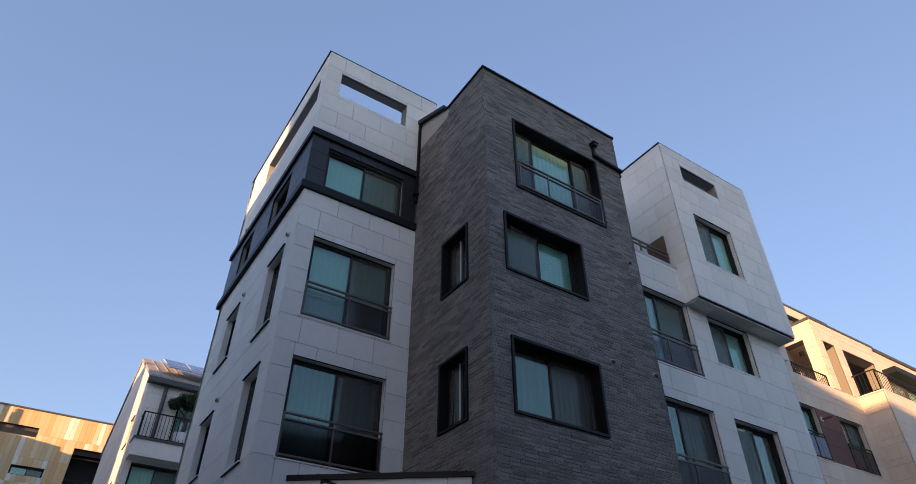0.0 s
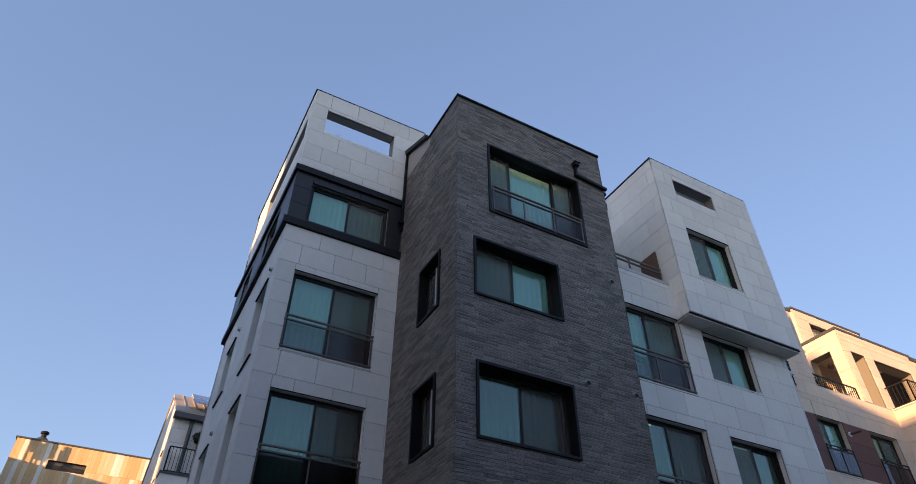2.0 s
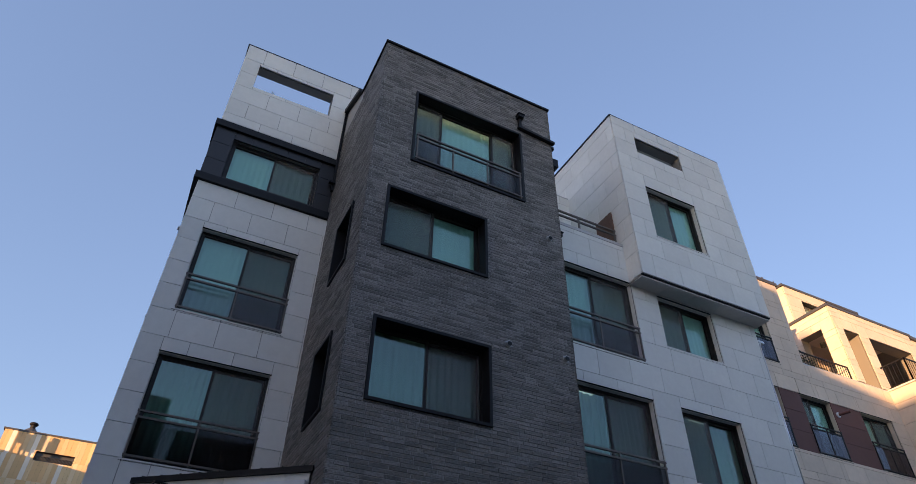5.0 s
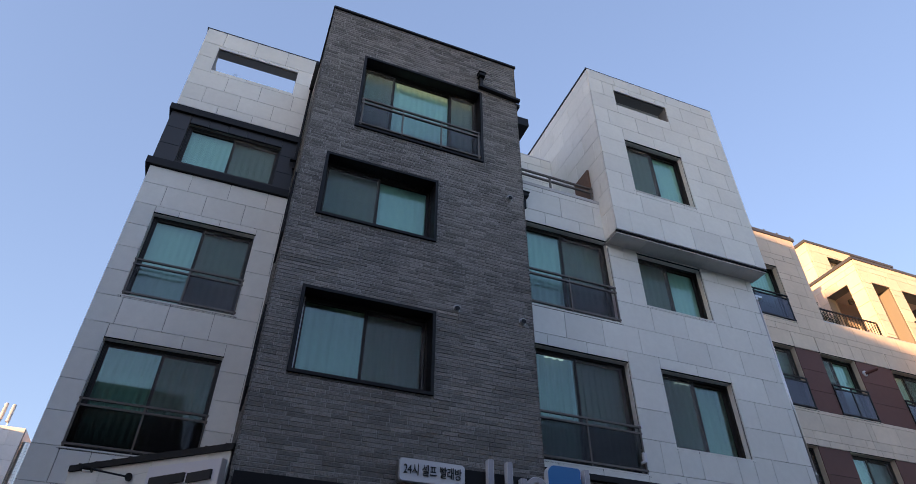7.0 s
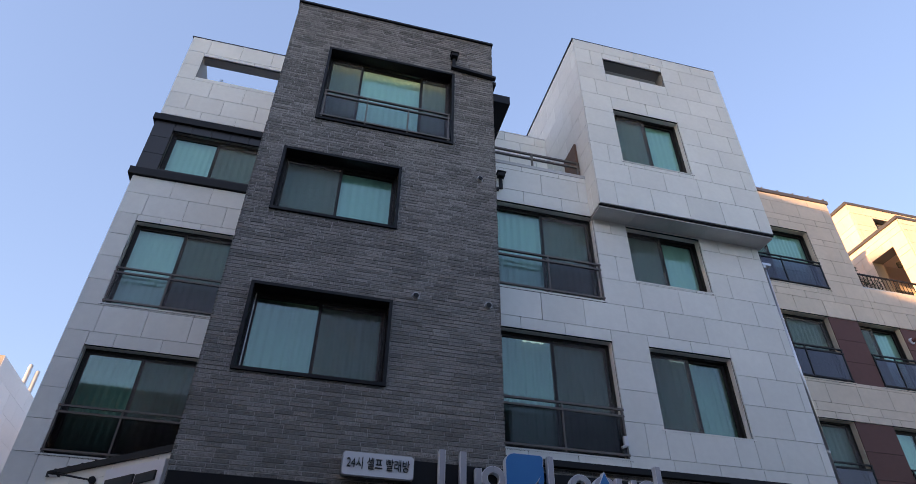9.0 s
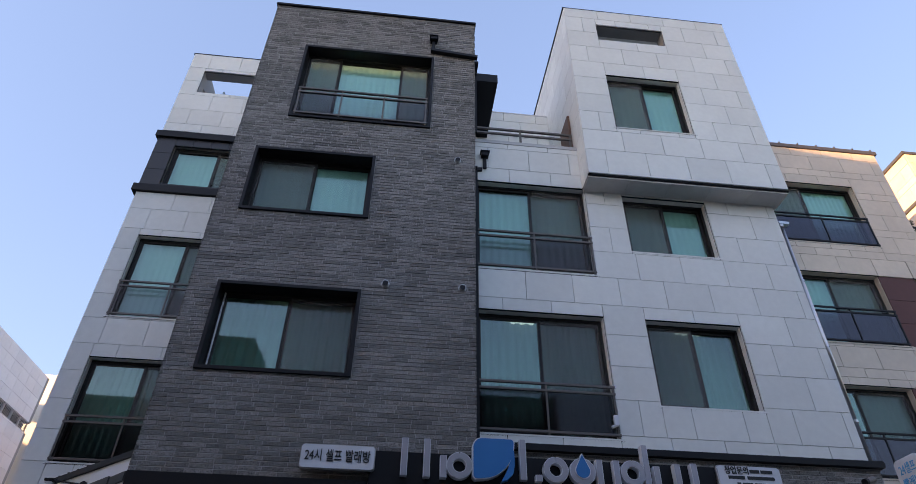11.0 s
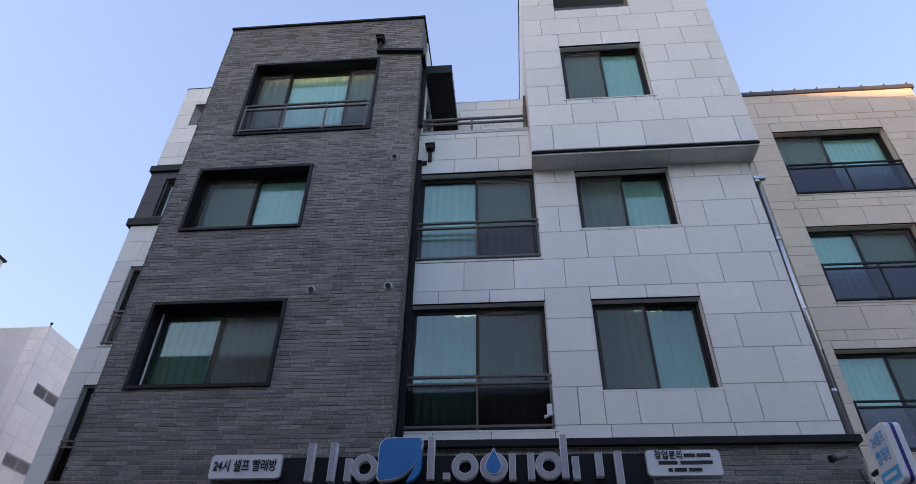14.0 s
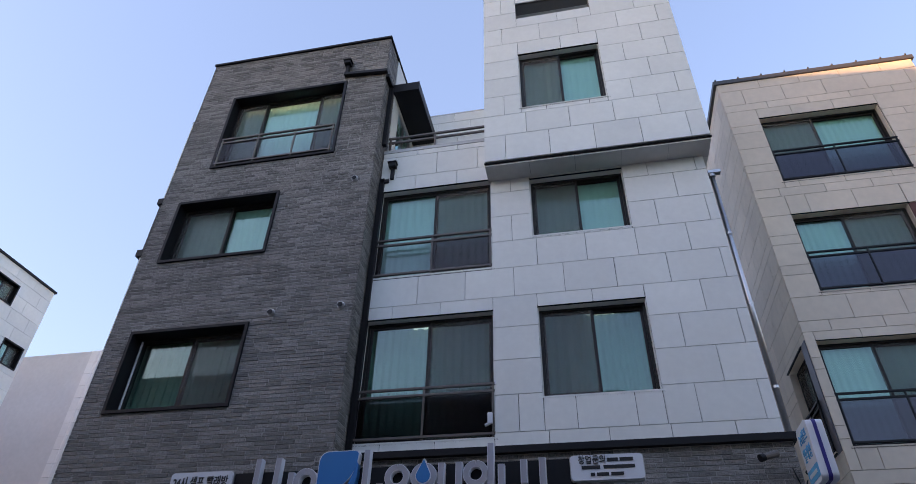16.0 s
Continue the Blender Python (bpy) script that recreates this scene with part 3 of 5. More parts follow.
# ---- dark storey cladding ----
dark_front = wall("dark_band", front(LY), LX, BX0 - 0.02, 11.32, 12.86, [left_holes[3]], 0.012, M["black"], house, "backing of the dark storey", d=0.0)
dark_side = wall("dark_band", west(LX), LY + 0.02, 17.0, 11.32, 12.86, lside_holes[5:], 0.012, M["black"], house, "backing of the dark storey", d=0.0)
cladding(front(LY), LX - 0.03, BX0 - 0.02, [11.32, 11.84, 12.36, 12.86], 0.42, [left_holes[3]], dark_front, M["dark_panel"], shift=2.91, name="dark_panel", thick=0.03)
cladding(west(LX), LY, 17.0, [11.32, 11.84, 12.36, 12.86], 0.80, lside_holes[5:], dark_side, M["dark_panel"], shift=0.2, name="dark_panel", thick=0.03)


# ---- fixtures on the house ----
def vent_cap(at, out):
    """A round stainless vent hood with a dark mouth."""
    at, out = Vector(at), Vector(out)
    bm = bmesh.new()
    tube(bm, at, at + out * 0.012, 0.064, 20)
    cap = solo("vent_cap", bm, M["steel"], "round pale vent hood with a dark mouth", "vent", group="vent hoods")
    bm = bmesh.new()
    tube(bm, at + out * 0.012, at + out * 0.055, 0.056, 20, 0.050)
    part("hood", bm, M["steel"], cap, "pale round hood")
    bm = bmesh.new()
    tube(bm, at + out * 0.055 + Vector((0, 0, -0.010)), at + out * 0.061 + Vector((0, 0, -0.010)), 0.044, 18)
    part("mouth", bm, M["black"], cap, "dark vent mouth")


for x, z in ((9.77, 9.97), (8.69, 7.20), (9.88, 7.22)):
    vent_cap((x, BY, z), (0, -1, 0))
for y, z in ((11.22, 10.11), (14.16, 10.11), (14.26, 7.37), (15.9, 13.3)):
    vent_cap((LX, y, z), (-1, 0, 0))


def rain_head(x, y, z, run, drop):
    """A square rain-water head with a flat pipe running sideways."""
    bm = bmesh.new()
    F = front(y)
    box(bm, F, x - 0.07, x + 0.07, z - 0.05, z + 0.05, 0.0, 0.15)
    box(bm, F, x - 0.09, x + 0.09, z + 0.04, z + 0.07, 0.0, 0.17)
    head = solo("rain_head", bm, M["black"], "black square rain-water outlet box on the wall", "drainpipe", bevel=0.006)
    bm = bmesh.new()
    box(bm, F, x - 0.035, x + 0.035, z - drop, z - 0.05, 0.0, 0.08)
    part("spout", bm, M["black"], head, bevel=0.006)
    bm = bmesh.new()
    prism(bm, [F(x - 0.05, z - drop - 0.07, 0.0), F(x - 0.05, z - drop, 0.0), F(x + run, z - drop - 0.10 * abs(run), 0.0), F(x + run, z - drop - 0.07 - 0.10 * abs(run), 0.0)], (0, -0.09, 0))
    part("pipe", bm, M["black"], head)
    return head


rain_head(9.21, BY, 13.42, 0.93, 0.30)
rain_head(10.33, RY, 10.58, -0.21, 0.33)
bm = bmesh.new()
box(bm, front(RY), 10.10, 10.19, 4.95, 10.28, 0.0, 0.09)
solo("downpipe", bm, M["black"], "black square downpipe in the corner beside the brick", "drainpipe", bevel=0.006)
bm = bmesh.new()
box(bm, east(BX1), 8.05, 8.14, 11.1, 12.95, 0.0, 0.08)
box(bm, east(BX1), BY, 8.14, 12.86, 12.95, 0.0, 0.08)
solo("downpipe", bm, M["black"], "black downpipe on the brick return above the terrace", "drainpipe", bevel=0.006)
bm = bmesh.new()
tube(bm, (16.035, 8.27, 4.9), (16.035, 8.27, 9.45), 0.04, 14)
pipe = solo("steel_downpipe", bm, M["steel"], "shiny stainless downpipe at the house corner", "drainpipe", smooth=True)
bm = bmesh.new()
tube(bm, (16.035, 8.27, 9.44), (16.035, 8.27, 9.56), 0.055, 14)
box(bm, front(8.27), 15.98, 16.18, 9.50, 9.56, -0.03, 0.06)
part("collar", bm, M["steel"], pipe)
for z in (5.6, 6.9, 8.2):
    bm = bmesh.new()
    tube(bm, (16.035, 8.27, z), (16.035, 8.27, z + 0.04), 0.048, 14)
    part("bracket", bm, M["steel"], pipe)
bm = bmesh.new()
prism(bm, [(5.79, 10.66, 15.0), (5.79, 10.72, 15.0), (5.79, 10.72, 12.0), (5.79, 10.66, 12.0)], (-0.06, 0, 0))
box(bm, west(5.79), 10.60, 10.70, 12.20, 12.25, 0.0, 0.14)
solo("downpipe", bm, M["black"], "dark downpipe running down to the dark storey", "drainpipe")
bm = bmesh.new()
box(bm, front(RY - 0.06), 12.16, 12.23, 5.30, 5.46, 0.0, 0.05)
sensor = solo("sensor_box", bm, M["sign_white"], "small white plastic sensor box beside the railing", "sensor", bevel=0.006)
bm = bmesh.new()
tube(bm, (12.12, RY - 0.08, 5.28), (12.19, RY - 0.08, 5.31), 0.022, 8)
part("plug", bm, M["sign_white"], sensor)
for u, v in ((12.27, 5.93), (10.13, 5.90)):
    bm = bmesh.new()
    box(bm, front(RY), u - 0.012, u + 0.012, v - 0.03, v + 0.03, 0.0, 0.05)
    solo("rail_clip", bm, M["sign_white"], "small white clip at the end of a guard rail", "clip", group="rail clips", bevel=0.003)

# terrace details
bm = bmesh.new()
box(bm, west(12.19), 8.36, 8.95, 11.06, 12.18, 0.0, 0.05)
solo("wood_screen", bm, M["wood"], "reddish brown wooden privacy board on the terrace", "screen", bevel=0.006)
bm = bmesh.new()
box(bm, front(0), 10.06, 12.2, 13.93, 13.97, -10.3, -9.96)
part("coping", bm, M["sill"], house, "pale coping of the terrace back wall")
terrace_back = wall("white_wall", front(10.0), 10.1, 12.2, 10.9, 13.93, [(10.35, 11.2, 10.95, 12.9)], 0.25, M["joint"], house, "white panel wall at the back of the terrace", d=-0.02)
cladding(front(9.98), 10.1, 12.2, rows_of(10.9, 13.93, 10.9, 0.55), 0.8, [(10.35, 11.2, 10.95, 12.9)], terrace_back, M["panel"], shift=0.3)
wall("white_wall", east(BX1), 8.40, 10.0, 10.9, 14.2, [(8.75, 9.75, 10.95, 12.9)], 0.2, M["panel"], house, "white panel return wall above the terrace", d=0.012)
bm = bmesh.new()
ring(bm, east(BX1), 8.75, 9.75, 10.95, 12.9, 0.06, -0.08, 0.0)
box(bm, east(BX1), 9.22, 9.28, 10.95, 12.9, -0.08, 0.0)
door = part("terrace_door", bm, M["steel"], house, "metal framed glass terrace door")
bm = bmesh.new()
box(bm, east(BX1), 8.80, 9.70, 11.0, 12.85, -0.05, -0.044)
part("pane", bm, M["glass"], door)

# ---- shop ledge, fascia and signs ----
bm = bmesh.new()
box(bm, front(0), BX1 + 0.01, 16.05, 4.84, 4.93, -8.27, -8.02)
part("ledge", bm, M["black"], house, "black metal ledge above the shop")
low_wall = wall("brick_wall", front(8.10), BX1 + 0.02, 16.0, 0.0, 4.84, [(10.6, 15.4, 0.1, 3.1)], 0.25, M["mortar"], house, "charcoal brick wall of the shop", d=-0.012)
bm = bmesh.new()
box(bm, front(0), 8.72, 13.32, 3.75, 4.60, -8.08, -7.66)
fascia = solo("sign_fascia", bm, M["black"], "long black sign board above the shop", "sign", bevel=0.01)

bm = bmesh.new()
box(bm, front(0), 5.83, 8.71, 3.75, 4.22, -7.76, -7.68)
part("side_board", bm, M["black"], fascia)


def lettering(text, size, F, u, v, d, material, parent, thick=0.012, wide=1.0, name="lettering"):
    """Words set in the built-in font, as solid letters on a wall; u, v is the middle of the line."""
    c = bpy.data.curves.new("words", "FONT")
    c.body, c.size, c.extrude, c.align_x, c.align_y = text, size, thick / 2, "CENTER", "CENTER"
    o = bpy.data.objects.new("words", c)
    scene.collection.objects.link(o)
    bpy.context.view_layer.update()
    me = bpy.data.meshes.new_from_object(o.evaluated_get(bpy.context.evaluated_depsgraph_get()))
    bpy.data.objects.remove(o)
    for w in me.vertices:
        w.co = F(u + w.co.x * wide, v + w.co.y, d + thick / 2 + w.co.z)
    me.materials.clear()
    me.materials.append(material)
    ob = new(name, me)
    ob.parent = parent
    return ob


def rounded(bm, F, u0, u1, v0, v1, r, d0, d1, steps=6):
    pts = []
    for cu, cv, a0 in ((u1 - r, v1 - r, 0), (u0 + r, v1 - r, 90), (u0 + r, v0 + r, 180), (u1 - r, v0 + r, 270)):
        for k in range(steps + 1):
            a = radians(a0 + 90 * k / steps)
            pts.append((cu + r * math.cos(a), cv + r * math.sin(a)))
    base = F(0, 0, d1) - F(0, 0, d0)
    prism(bm, [F(u, v, d0) for u, v in pts], base)


def sign_board(u0, u1, v0, v1, label):
    bm = bmesh.new()
    rounded(bm, front(0), u0, u1, v0, v1, 0.045, -7.74, -7.60)
    board = solo("sign_board", bm, M["sign_white"], label, "sign", bevel=0.0)
    bm = bmesh.new()
    rounded(bm, front(0), u0 - 0.012, u1 + 0.012, v0 - 0.012, v1 + 0.012, 0.05, -7.72, -7.63)
    part("rim", bm, M["steel"], board, "thin metal rim")
    return board


F0 = front(7.60)
board = sign_board(7.86, 8.77, 4.33, 4.62, "white sign board naming a self-service laundry")
lettering("24시 셀프 빨래방", 0.165, F0, 8.315, 4.475, 0.0, M["sign_black"], board, wide=0.70)
board = sign_board(13.27, 14.13, 4.31, 4.61, "white sign board with dark contact lines")
lettering("창업문의", 0.115, F0, 13.53, 4.545, 0.0, M["sign_black"], board, wide=0.8)
for a, b, z in ((13.71, 13.84, 4.545), (13.86, 14.02, 4.545), (13.40, 13.62, 4.46), (13.66, 14.03, 4.46), (13.50, 13.55, 4.375), (13.575, 13.715, 4.375), (13.74, 13.89, 4.375)):
    bm = bmesh.new()
    box(bm, F0, a, b, z - 0.020, z + 0.020, 0.0, 0.008)
    part("text_bar", bm, M["sign_black"], board)


# the shop's mark: plain raised bars, rings, a leaf and a drop
mark = thing("shop_mark", "raised pale bars and rings with blue leaf and drop", "sign")
FS, D0, D1 = front(7.60), -0.06, 0.04


def ribbon(bm, pts, w, d0, d1):
    """A flat bar of width w swept along a line of points on the wall."""
    n = len(pts)
    rows = []
    for k, (u, v) in enumerate(pts):
        a, b = pts[max(k - 1, 0)], pts[min(k + 1, n - 1)]
        t = Vector((b[0] - a[0], b[1] - a[1])).normalized()
        q = Vector((-t.y, t.x)) * w / 2
        rows.append([bm.verts.new(FS(u + s * q.x, v + s * q.y, d)) for s, d in ((1, d0), (-1, d0), (-1, d1), (1, d1))])
    for r0, r1 in zip(rows, rows[1:]):
        for i in range(4):
            bm.faces.new((r0[i], r0[(i + 1) % 4], r1[(i + 1) % 4], r1[i]))
    bm.faces.new(rows[0][::-1])
    bm.faces.new(rows[-1])


def turn(cu, cv, r, a0, a1, n=14):
    return [(cu + r * math.cos(radians(a0 + (a1 - a0) * k / n)), cv + r * math.sin(radians(a0 + (a1 - a0) * k / n))) for k in range(n + 1)]


def stroke(pts, w=0.066, lift=0.0):
    """One raised grey bar with a thin pale rim."""
    bm = bmesh.new()
    ribbon(bm, pts, w + 0.018, D0, D1 - 0.006 + lift)
    rim = part("bar", bm, M["sign_white"], mark, "raised bar with a thin pale rim")
    bm = bmesh.new()
    ribbon(bm, pts, w, D1 - 0.008 + lift, D1 + lift)
    part("bar_face", bm, M["mark_grey"], rim, "satin grey face")


# upright bars, tall and short, then rings of the mark's height and weight
for u, v0, v1 in ((9.145, 4.28, 4.75), (9.43, 4.272, 4.75), (9.64, 4.272, 4.55), (10.663, 4.29, 4.80), (10.86, 4.28, 4.36), (11.66, 4.272, 4.59),
                  (11.885, 4.272, 4.59), (12.29, 4.285, 4.81), (12.42, 4.272, 4.54), (12.70, 4.30, 4.585), (12.93, 4.17, 4.60)):
    stroke([(u, v0), (u, v1)])
for u, v, r in ((9.845, 4.432, 0.124), (11.085, 4.435, 0.122), (11.435, 4.43, 0.128), (12.10, 4.44, 0.122)):
    stroke(turn(u, v, r, 90, 448, 28))
bm = bmesh.new()
leaf = []
for cu, cv, r, a0, a1 in ((10.14, 4.67, 0.12, 180, 90), (10.50, 4.745, 0.045, 90, 0)):
    leaf += [(cu + r * math.cos(radians(a0 + (a1 - a0) * k / 8)), cv + r * math.sin(radians(a0 + (a1 - a0) * k / 8))) for k in range(9)]
leaf += [(10.10 + 0.44 * math.cos(radians(-a)), 4.70 + 0.42 * math.sin(radians(-a))) for a in range(4, 84, 8)]
leaf += [(10.05, 4.275), (10.02, 4.31)]
prism(bm, [FS(10.28 + (u - 10.28) * 1.05, 4.54 + (v - 4.54) * 1.045, D0) for u, v in leaf], FS(0, 0, D1 + 0.004) - FS(0, 0, D0))
part("leaf_rim", bm, M["sign_white"], mark, "thin pale rim")
bm = bmesh.new()
prism(bm, [FS(u, v, D0) for u, v in leaf], FS(0, 0, D1 + 0.01) - FS(0, 0, D0))
part("leaf", bm, M["sign_blue"], mark, "glossy blue leaf shape")
bm = bmesh.new()
prism(bm, [FS(u, v, D0) for u, v in ((10.53, 4.68), (10.55, 4.62), (10.55, 4.46), (10.53, 4.36), (10.46, 4.28), (10.37, 4.25), (10.44, 4.37), (10.50, 4.52))], FS(0, 0, D1 + 0.006) - FS(0, 0, D0))
part("leaf_tip", bm, M["sign_blue"], mark)
bm = bmesh.new()
drop = [(11.432 + 0.090 * math.sin(radians(a)), 4.432 - 0.090 * math.cos(radians(a))) for a in range(-118, 119, 12)] + [(11.436, 4.635)]
prism(bm, [FS(11.43 + (u - 11.43) * 1.14, 4.45 + (v - 4.45) * 1.12, D0) for u, v in drop], FS(0, 0, D1 + 0.013) - FS(0, 0, D0))
part("drop_rim", bm, M["sign_white"], mark, "thin pale rim")
bm = bmesh.new()
prism(bm, [FS(u, v, D0) for u, v in drop], FS(0, 0, D1 + 0.02) - FS(0, 0, D0))
part("drop", bm, M["sign_blue"], mark, "glossy blue drop shape")

# blade sign and watching camera at the corner
FW = west(15.95)
bm = bmesh.new()
rounded(bm, FW, 7.30, 7.76, 4.14, 4.82, 0.07, -0.07, 0.0)
blade = solo("blade_sign", bm, M["sign_white"], "white rounded projecting sign with blue words", "sign")
bm = bmesh.new()
rounded(bm, FW, 7.295, 7.765, 4.135, 4.825, 0.07, -0.11, -0.07)
part("edge_band", bm, M["sign_navy"], blade, "dark blue edge band")
bm = bmesh.new()
rounded(bm, FW, 7.30, 7.76, 4.14, 4.82, 0.07, -0.18, -0.11)
part("back_half", bm, M["sign_white"], blade)
FM = lambda u, v, d: FW(15.06 - u, v, d)
lettering("24셀프", 0.16, FM, 7.53, 4.67, 0.002, M["sign_cyan"], blade, 0.006, 0.70)
lettering("빨래방", 0.17, FM, 7.53, 4.48, 0.002, M["sign_cyan"], blade, 0.006, 0.70)
bm = bmesh.new()
box(bm, FW, 7.32, 7.74, 4.19, 4.33, 0.0, 0.006)
part("lower_band", bm, M["sign_cyan"], blade, "blue lower band")
bm = bmesh.new()
box(bm, FW, 7.38, 7.68, 4.24, 4.28, 0.006, 0.010)
part("text_bar", bm, M["sign_white"], blade)
bm = bmesh.new()
tube(bm, (16.06, 7.76, 4.45), (16.06, 8.1, 4.45), 0.03, 10)
part("arm", bm, M["black"], blade)
bm = bmesh.new()
tube(bm, (15.72, 8.10, 4.66), (15.66, 7.98, 4.62), 0.02, 8)
cctv = solo("security_camera", bm, M["concrete"], "grey bullet security camera under the ledge", "camera")
bm = bmesh.new()
tube(bm, (15.74, 7.97, 4.65), (15.54, 7.88, 4.58), 0.042, 12)
part("body", bm, M["rail"], cctv)
bm = bmesh.new()
tube(bm, (15.56, 7.885, 4.587), (15.51, 7.865, 4.567), 0.046, 12)
part("hood", bm, M["black"], cctv)
bm = bmesh.new()
tube(bm, (15.9, 8.08, 4.5), (15.95, 8.05, 4.2), 0.008, 6)
tube(bm, (15.95, 8.05, 4.2), (16.02, 8.06, 4.35), 0.008, 6)
solo("cable", bm, M["black"], "loose black cable beside the projecting sign", "cable")

# lean-to shop on the corner
lean = thing("corner_shop", "small pale lean-to shop with a dark sloping roof edge", "shop")
EA, EB = Vector((5.78, 8.30, 4.72)), Vector((3.58, 10.68, 4.88))
along = (EB - EA).normalized()
bm = bmesh.new()
prism(bm, [EA + Vector((0, 0, -0.045)), EA + Vector((0, 0, 0.04)), EB + Vector((0, 0, 0.04)), EB + Vector((0, 0, -0.045))], (0.08, 0.16, 0.01))
part("roof_edge", bm, M["black"], lean, "dark metal roof edge")
for k in range(9):
    p = EA.lerp(EB, (k + 0.4) / 9)
    bm = bmesh.new()
    tube(bm, p + Vector((0, -0.01, 0.04)), p + Vector((0.03, 0.06, 0.06)), 0.011, 6)
    part("roof_seam", bm, M["black"], lean)
bm = bmesh.new()
prism(bm, [EA + Vector((0, 0.05, 0.03)), EB + Vector((0.05, 0.02, 0.03)), Vector((5.78, 10.70, 4.95))], (0, 0, -0.06))
part("roof", bm, M["roof"], lean, "dark sheet roof")
bm = bmesh.new()
prism(bm, [EA + Vector((0, 0.08, -0.03)), EB + Vector((0, 0.08, -0.03)), Vector((EB.x, EB.y + 0.08, 0)), Vector((EA.x, EA.y + 0.08, 0))], (0.05, 0.12, 0))
part("wall", bm, M["joint"], lean, "pale panel shop wall")
outw = Vector((-abs(along.y), -abs(along.x), 0)).normalized()
cuts = (0.0, 0.121, 0.447, 0.772, 1.0)
for k, (z0, z1) in enumerate(((3.4, 3.98), (3.98, 4.60), (4.60, None))):
    for f0, f1 in zip(cuts, cuts[1:]):
        a, b = (EA.lerp(EB, f) + Vector((0, 0.08, 0)) for f in (f0, f1))
        a, b = a + along * 0.004, b - along * 0.004
        bm = bmesh.new()
        top_a, top_b = (z1 - 0.004, z1 - 0.004) if z1 else (a.z - 0.045, b.z - 0.045)
        prism(bm, [Vector((a.x, a.y, z0)), Vector((b.x, b.y, z0)), Vector((b.x, b.y, top_b)), Vector((a.x, a.y, top_a))], outw * 0.014)
        part("panel", bm, M["panel"], lean)
s0, s1 = EA.lerp(EB, 0.004), EA.lerp(EB, 0.41)
bm = bmesh.new()
q = [s0 + Vector((0, 0, -0.20)), s1 + Vector((0, 0, -0.20)), s1 + Vector((0, 0, -0.75)), s0 + Vector((0, 0, -0.75))]
prism(bm, [p + outw * 0.03 for p in q], outw * 0.10)
shop_sign = solo("shop_sign", bm, M["sign_white"], "white board with dark raised bars under the roof edge", "sign", bevel=0.006)
for a, b, h in ((0.08, 0.555, 0.12), (0.60, 0.91, 0.12)):
    bm = bmesh.new()
    m0, m1 = s1.lerp(s0, a) + Vector((0, 0, -0.48)), s1.lerp(s0, b) + Vector((0, 0, -0.46))
    prism(bm, [p + outw * 0.13 for p in (m0, m1, m1 + Vector((0, 0, h)), m0 + Vector((0, 0, h)))], outw * 0.03)
    part("text_bar", bm, M["sign_black"], shop_sign)
bm = bmesh.new()
lp = Vector((3.96, 9.82, 4.66))
tube(bm, EA.lerp(EB, 0.57) + Vector((0, 0, -0.25)), lp, 0.014, 8)
lamp = solo("sign_lamp", bm, M["black"], "black arm lamp reaching out over the shop sign", "lamp")
bm = bmesh.new()
tube(bm, EA.lerp(EB, 0.57) + Vector((0, 0.04, -0.25)), EA.lerp(EB, 0.57) + Vector((0, -0.03, -0.25)), 0.05, 12)
part("wall_plate", bm, M["black"], lamp)
bm = bmesh.new()
box(bm, front(lp.y), lp.x - 0.08, lp.x + 0.07, lp.z - 0.035, lp.z + 0.03, -0.06, 0.06, 0.02)
part("lamp_head", bm, M["black"], lamp)
bm = bmesh.new()
box(bm, front(lp.y), lp.x - 0.055, lp.x + 0.045, lp.z - 0.043, lp.z - 0.033, -0.04, 0.04)
part("lens", bm, M["sign_white"], lamp, "pale glass lens")

# ---- neighbour with brown panels ----
NY = 11.2
beige = thing("neighbour_house", "beige stone house with brown panels between its windows", "building")
n_holes = [(18.30, 20.90, 11.60, 13.65), (18.20, 20.45, 8.75, 10.68), (21.38, 22.75, 8.75, 10.68), (24.2, 25.75, 8.75, 10.68), (17.80, 20.0, 5.75, 7.72), (21.1, 22.7, 5.75, 7.72), (24.2, 25.75, 5.75, 7.72)]
browns = [(20.45, 21.38, 8.75, 10.68), (22.75, 24.2, 8.75, 10.68), (20.0, 21.1, 5.75, 7.72), (22.7, 24.2, 5.75, 7.72)]
corner_hole = [(NY + 0.25, 12.6, 5.75, 7.72)]
nw = wall("beige_wall", front(NY), 17.64, 22.10, 0.0, 15.0, n_holes[:3] + n_holes[4:6], 0.25, M["beige_joint"], beige, "beige stone front wall", d=-0.02)
nb = wall("beige_wall", front(NY), 22.10, 26.4, 0.0, 11.88, n_holes, 0.25, M["beige_joint"], beige, "beige stone front wall", d=-0.02)
ns = wall("beige_wall", west(17.62), NY + 0.25, 19.0, 0.0, 15.0, corner_hole, 0.25, M["beige_joint"], beige, "beige stone side wall", d=-0.02)
wall("beige_wall", east(22.10), NY + 0.25, 19.0, 11.6, 15.0, [], 0.25, M["beige"], beige, "beige stone return wall")
for k, h in enumerate(n_holes):
    window(beige, front(NY), h[0], h[1], h[2], h[3], 0.14, split=(0.45 if k != 2 else 0.42), screen=(0 if k in (0, 2) else 1), rail=0.92, rail_paint="black")
window(beige, west(17.62), *corner_hole[0], 0.14, screen=1, rail=0.92, rail_paint="black")
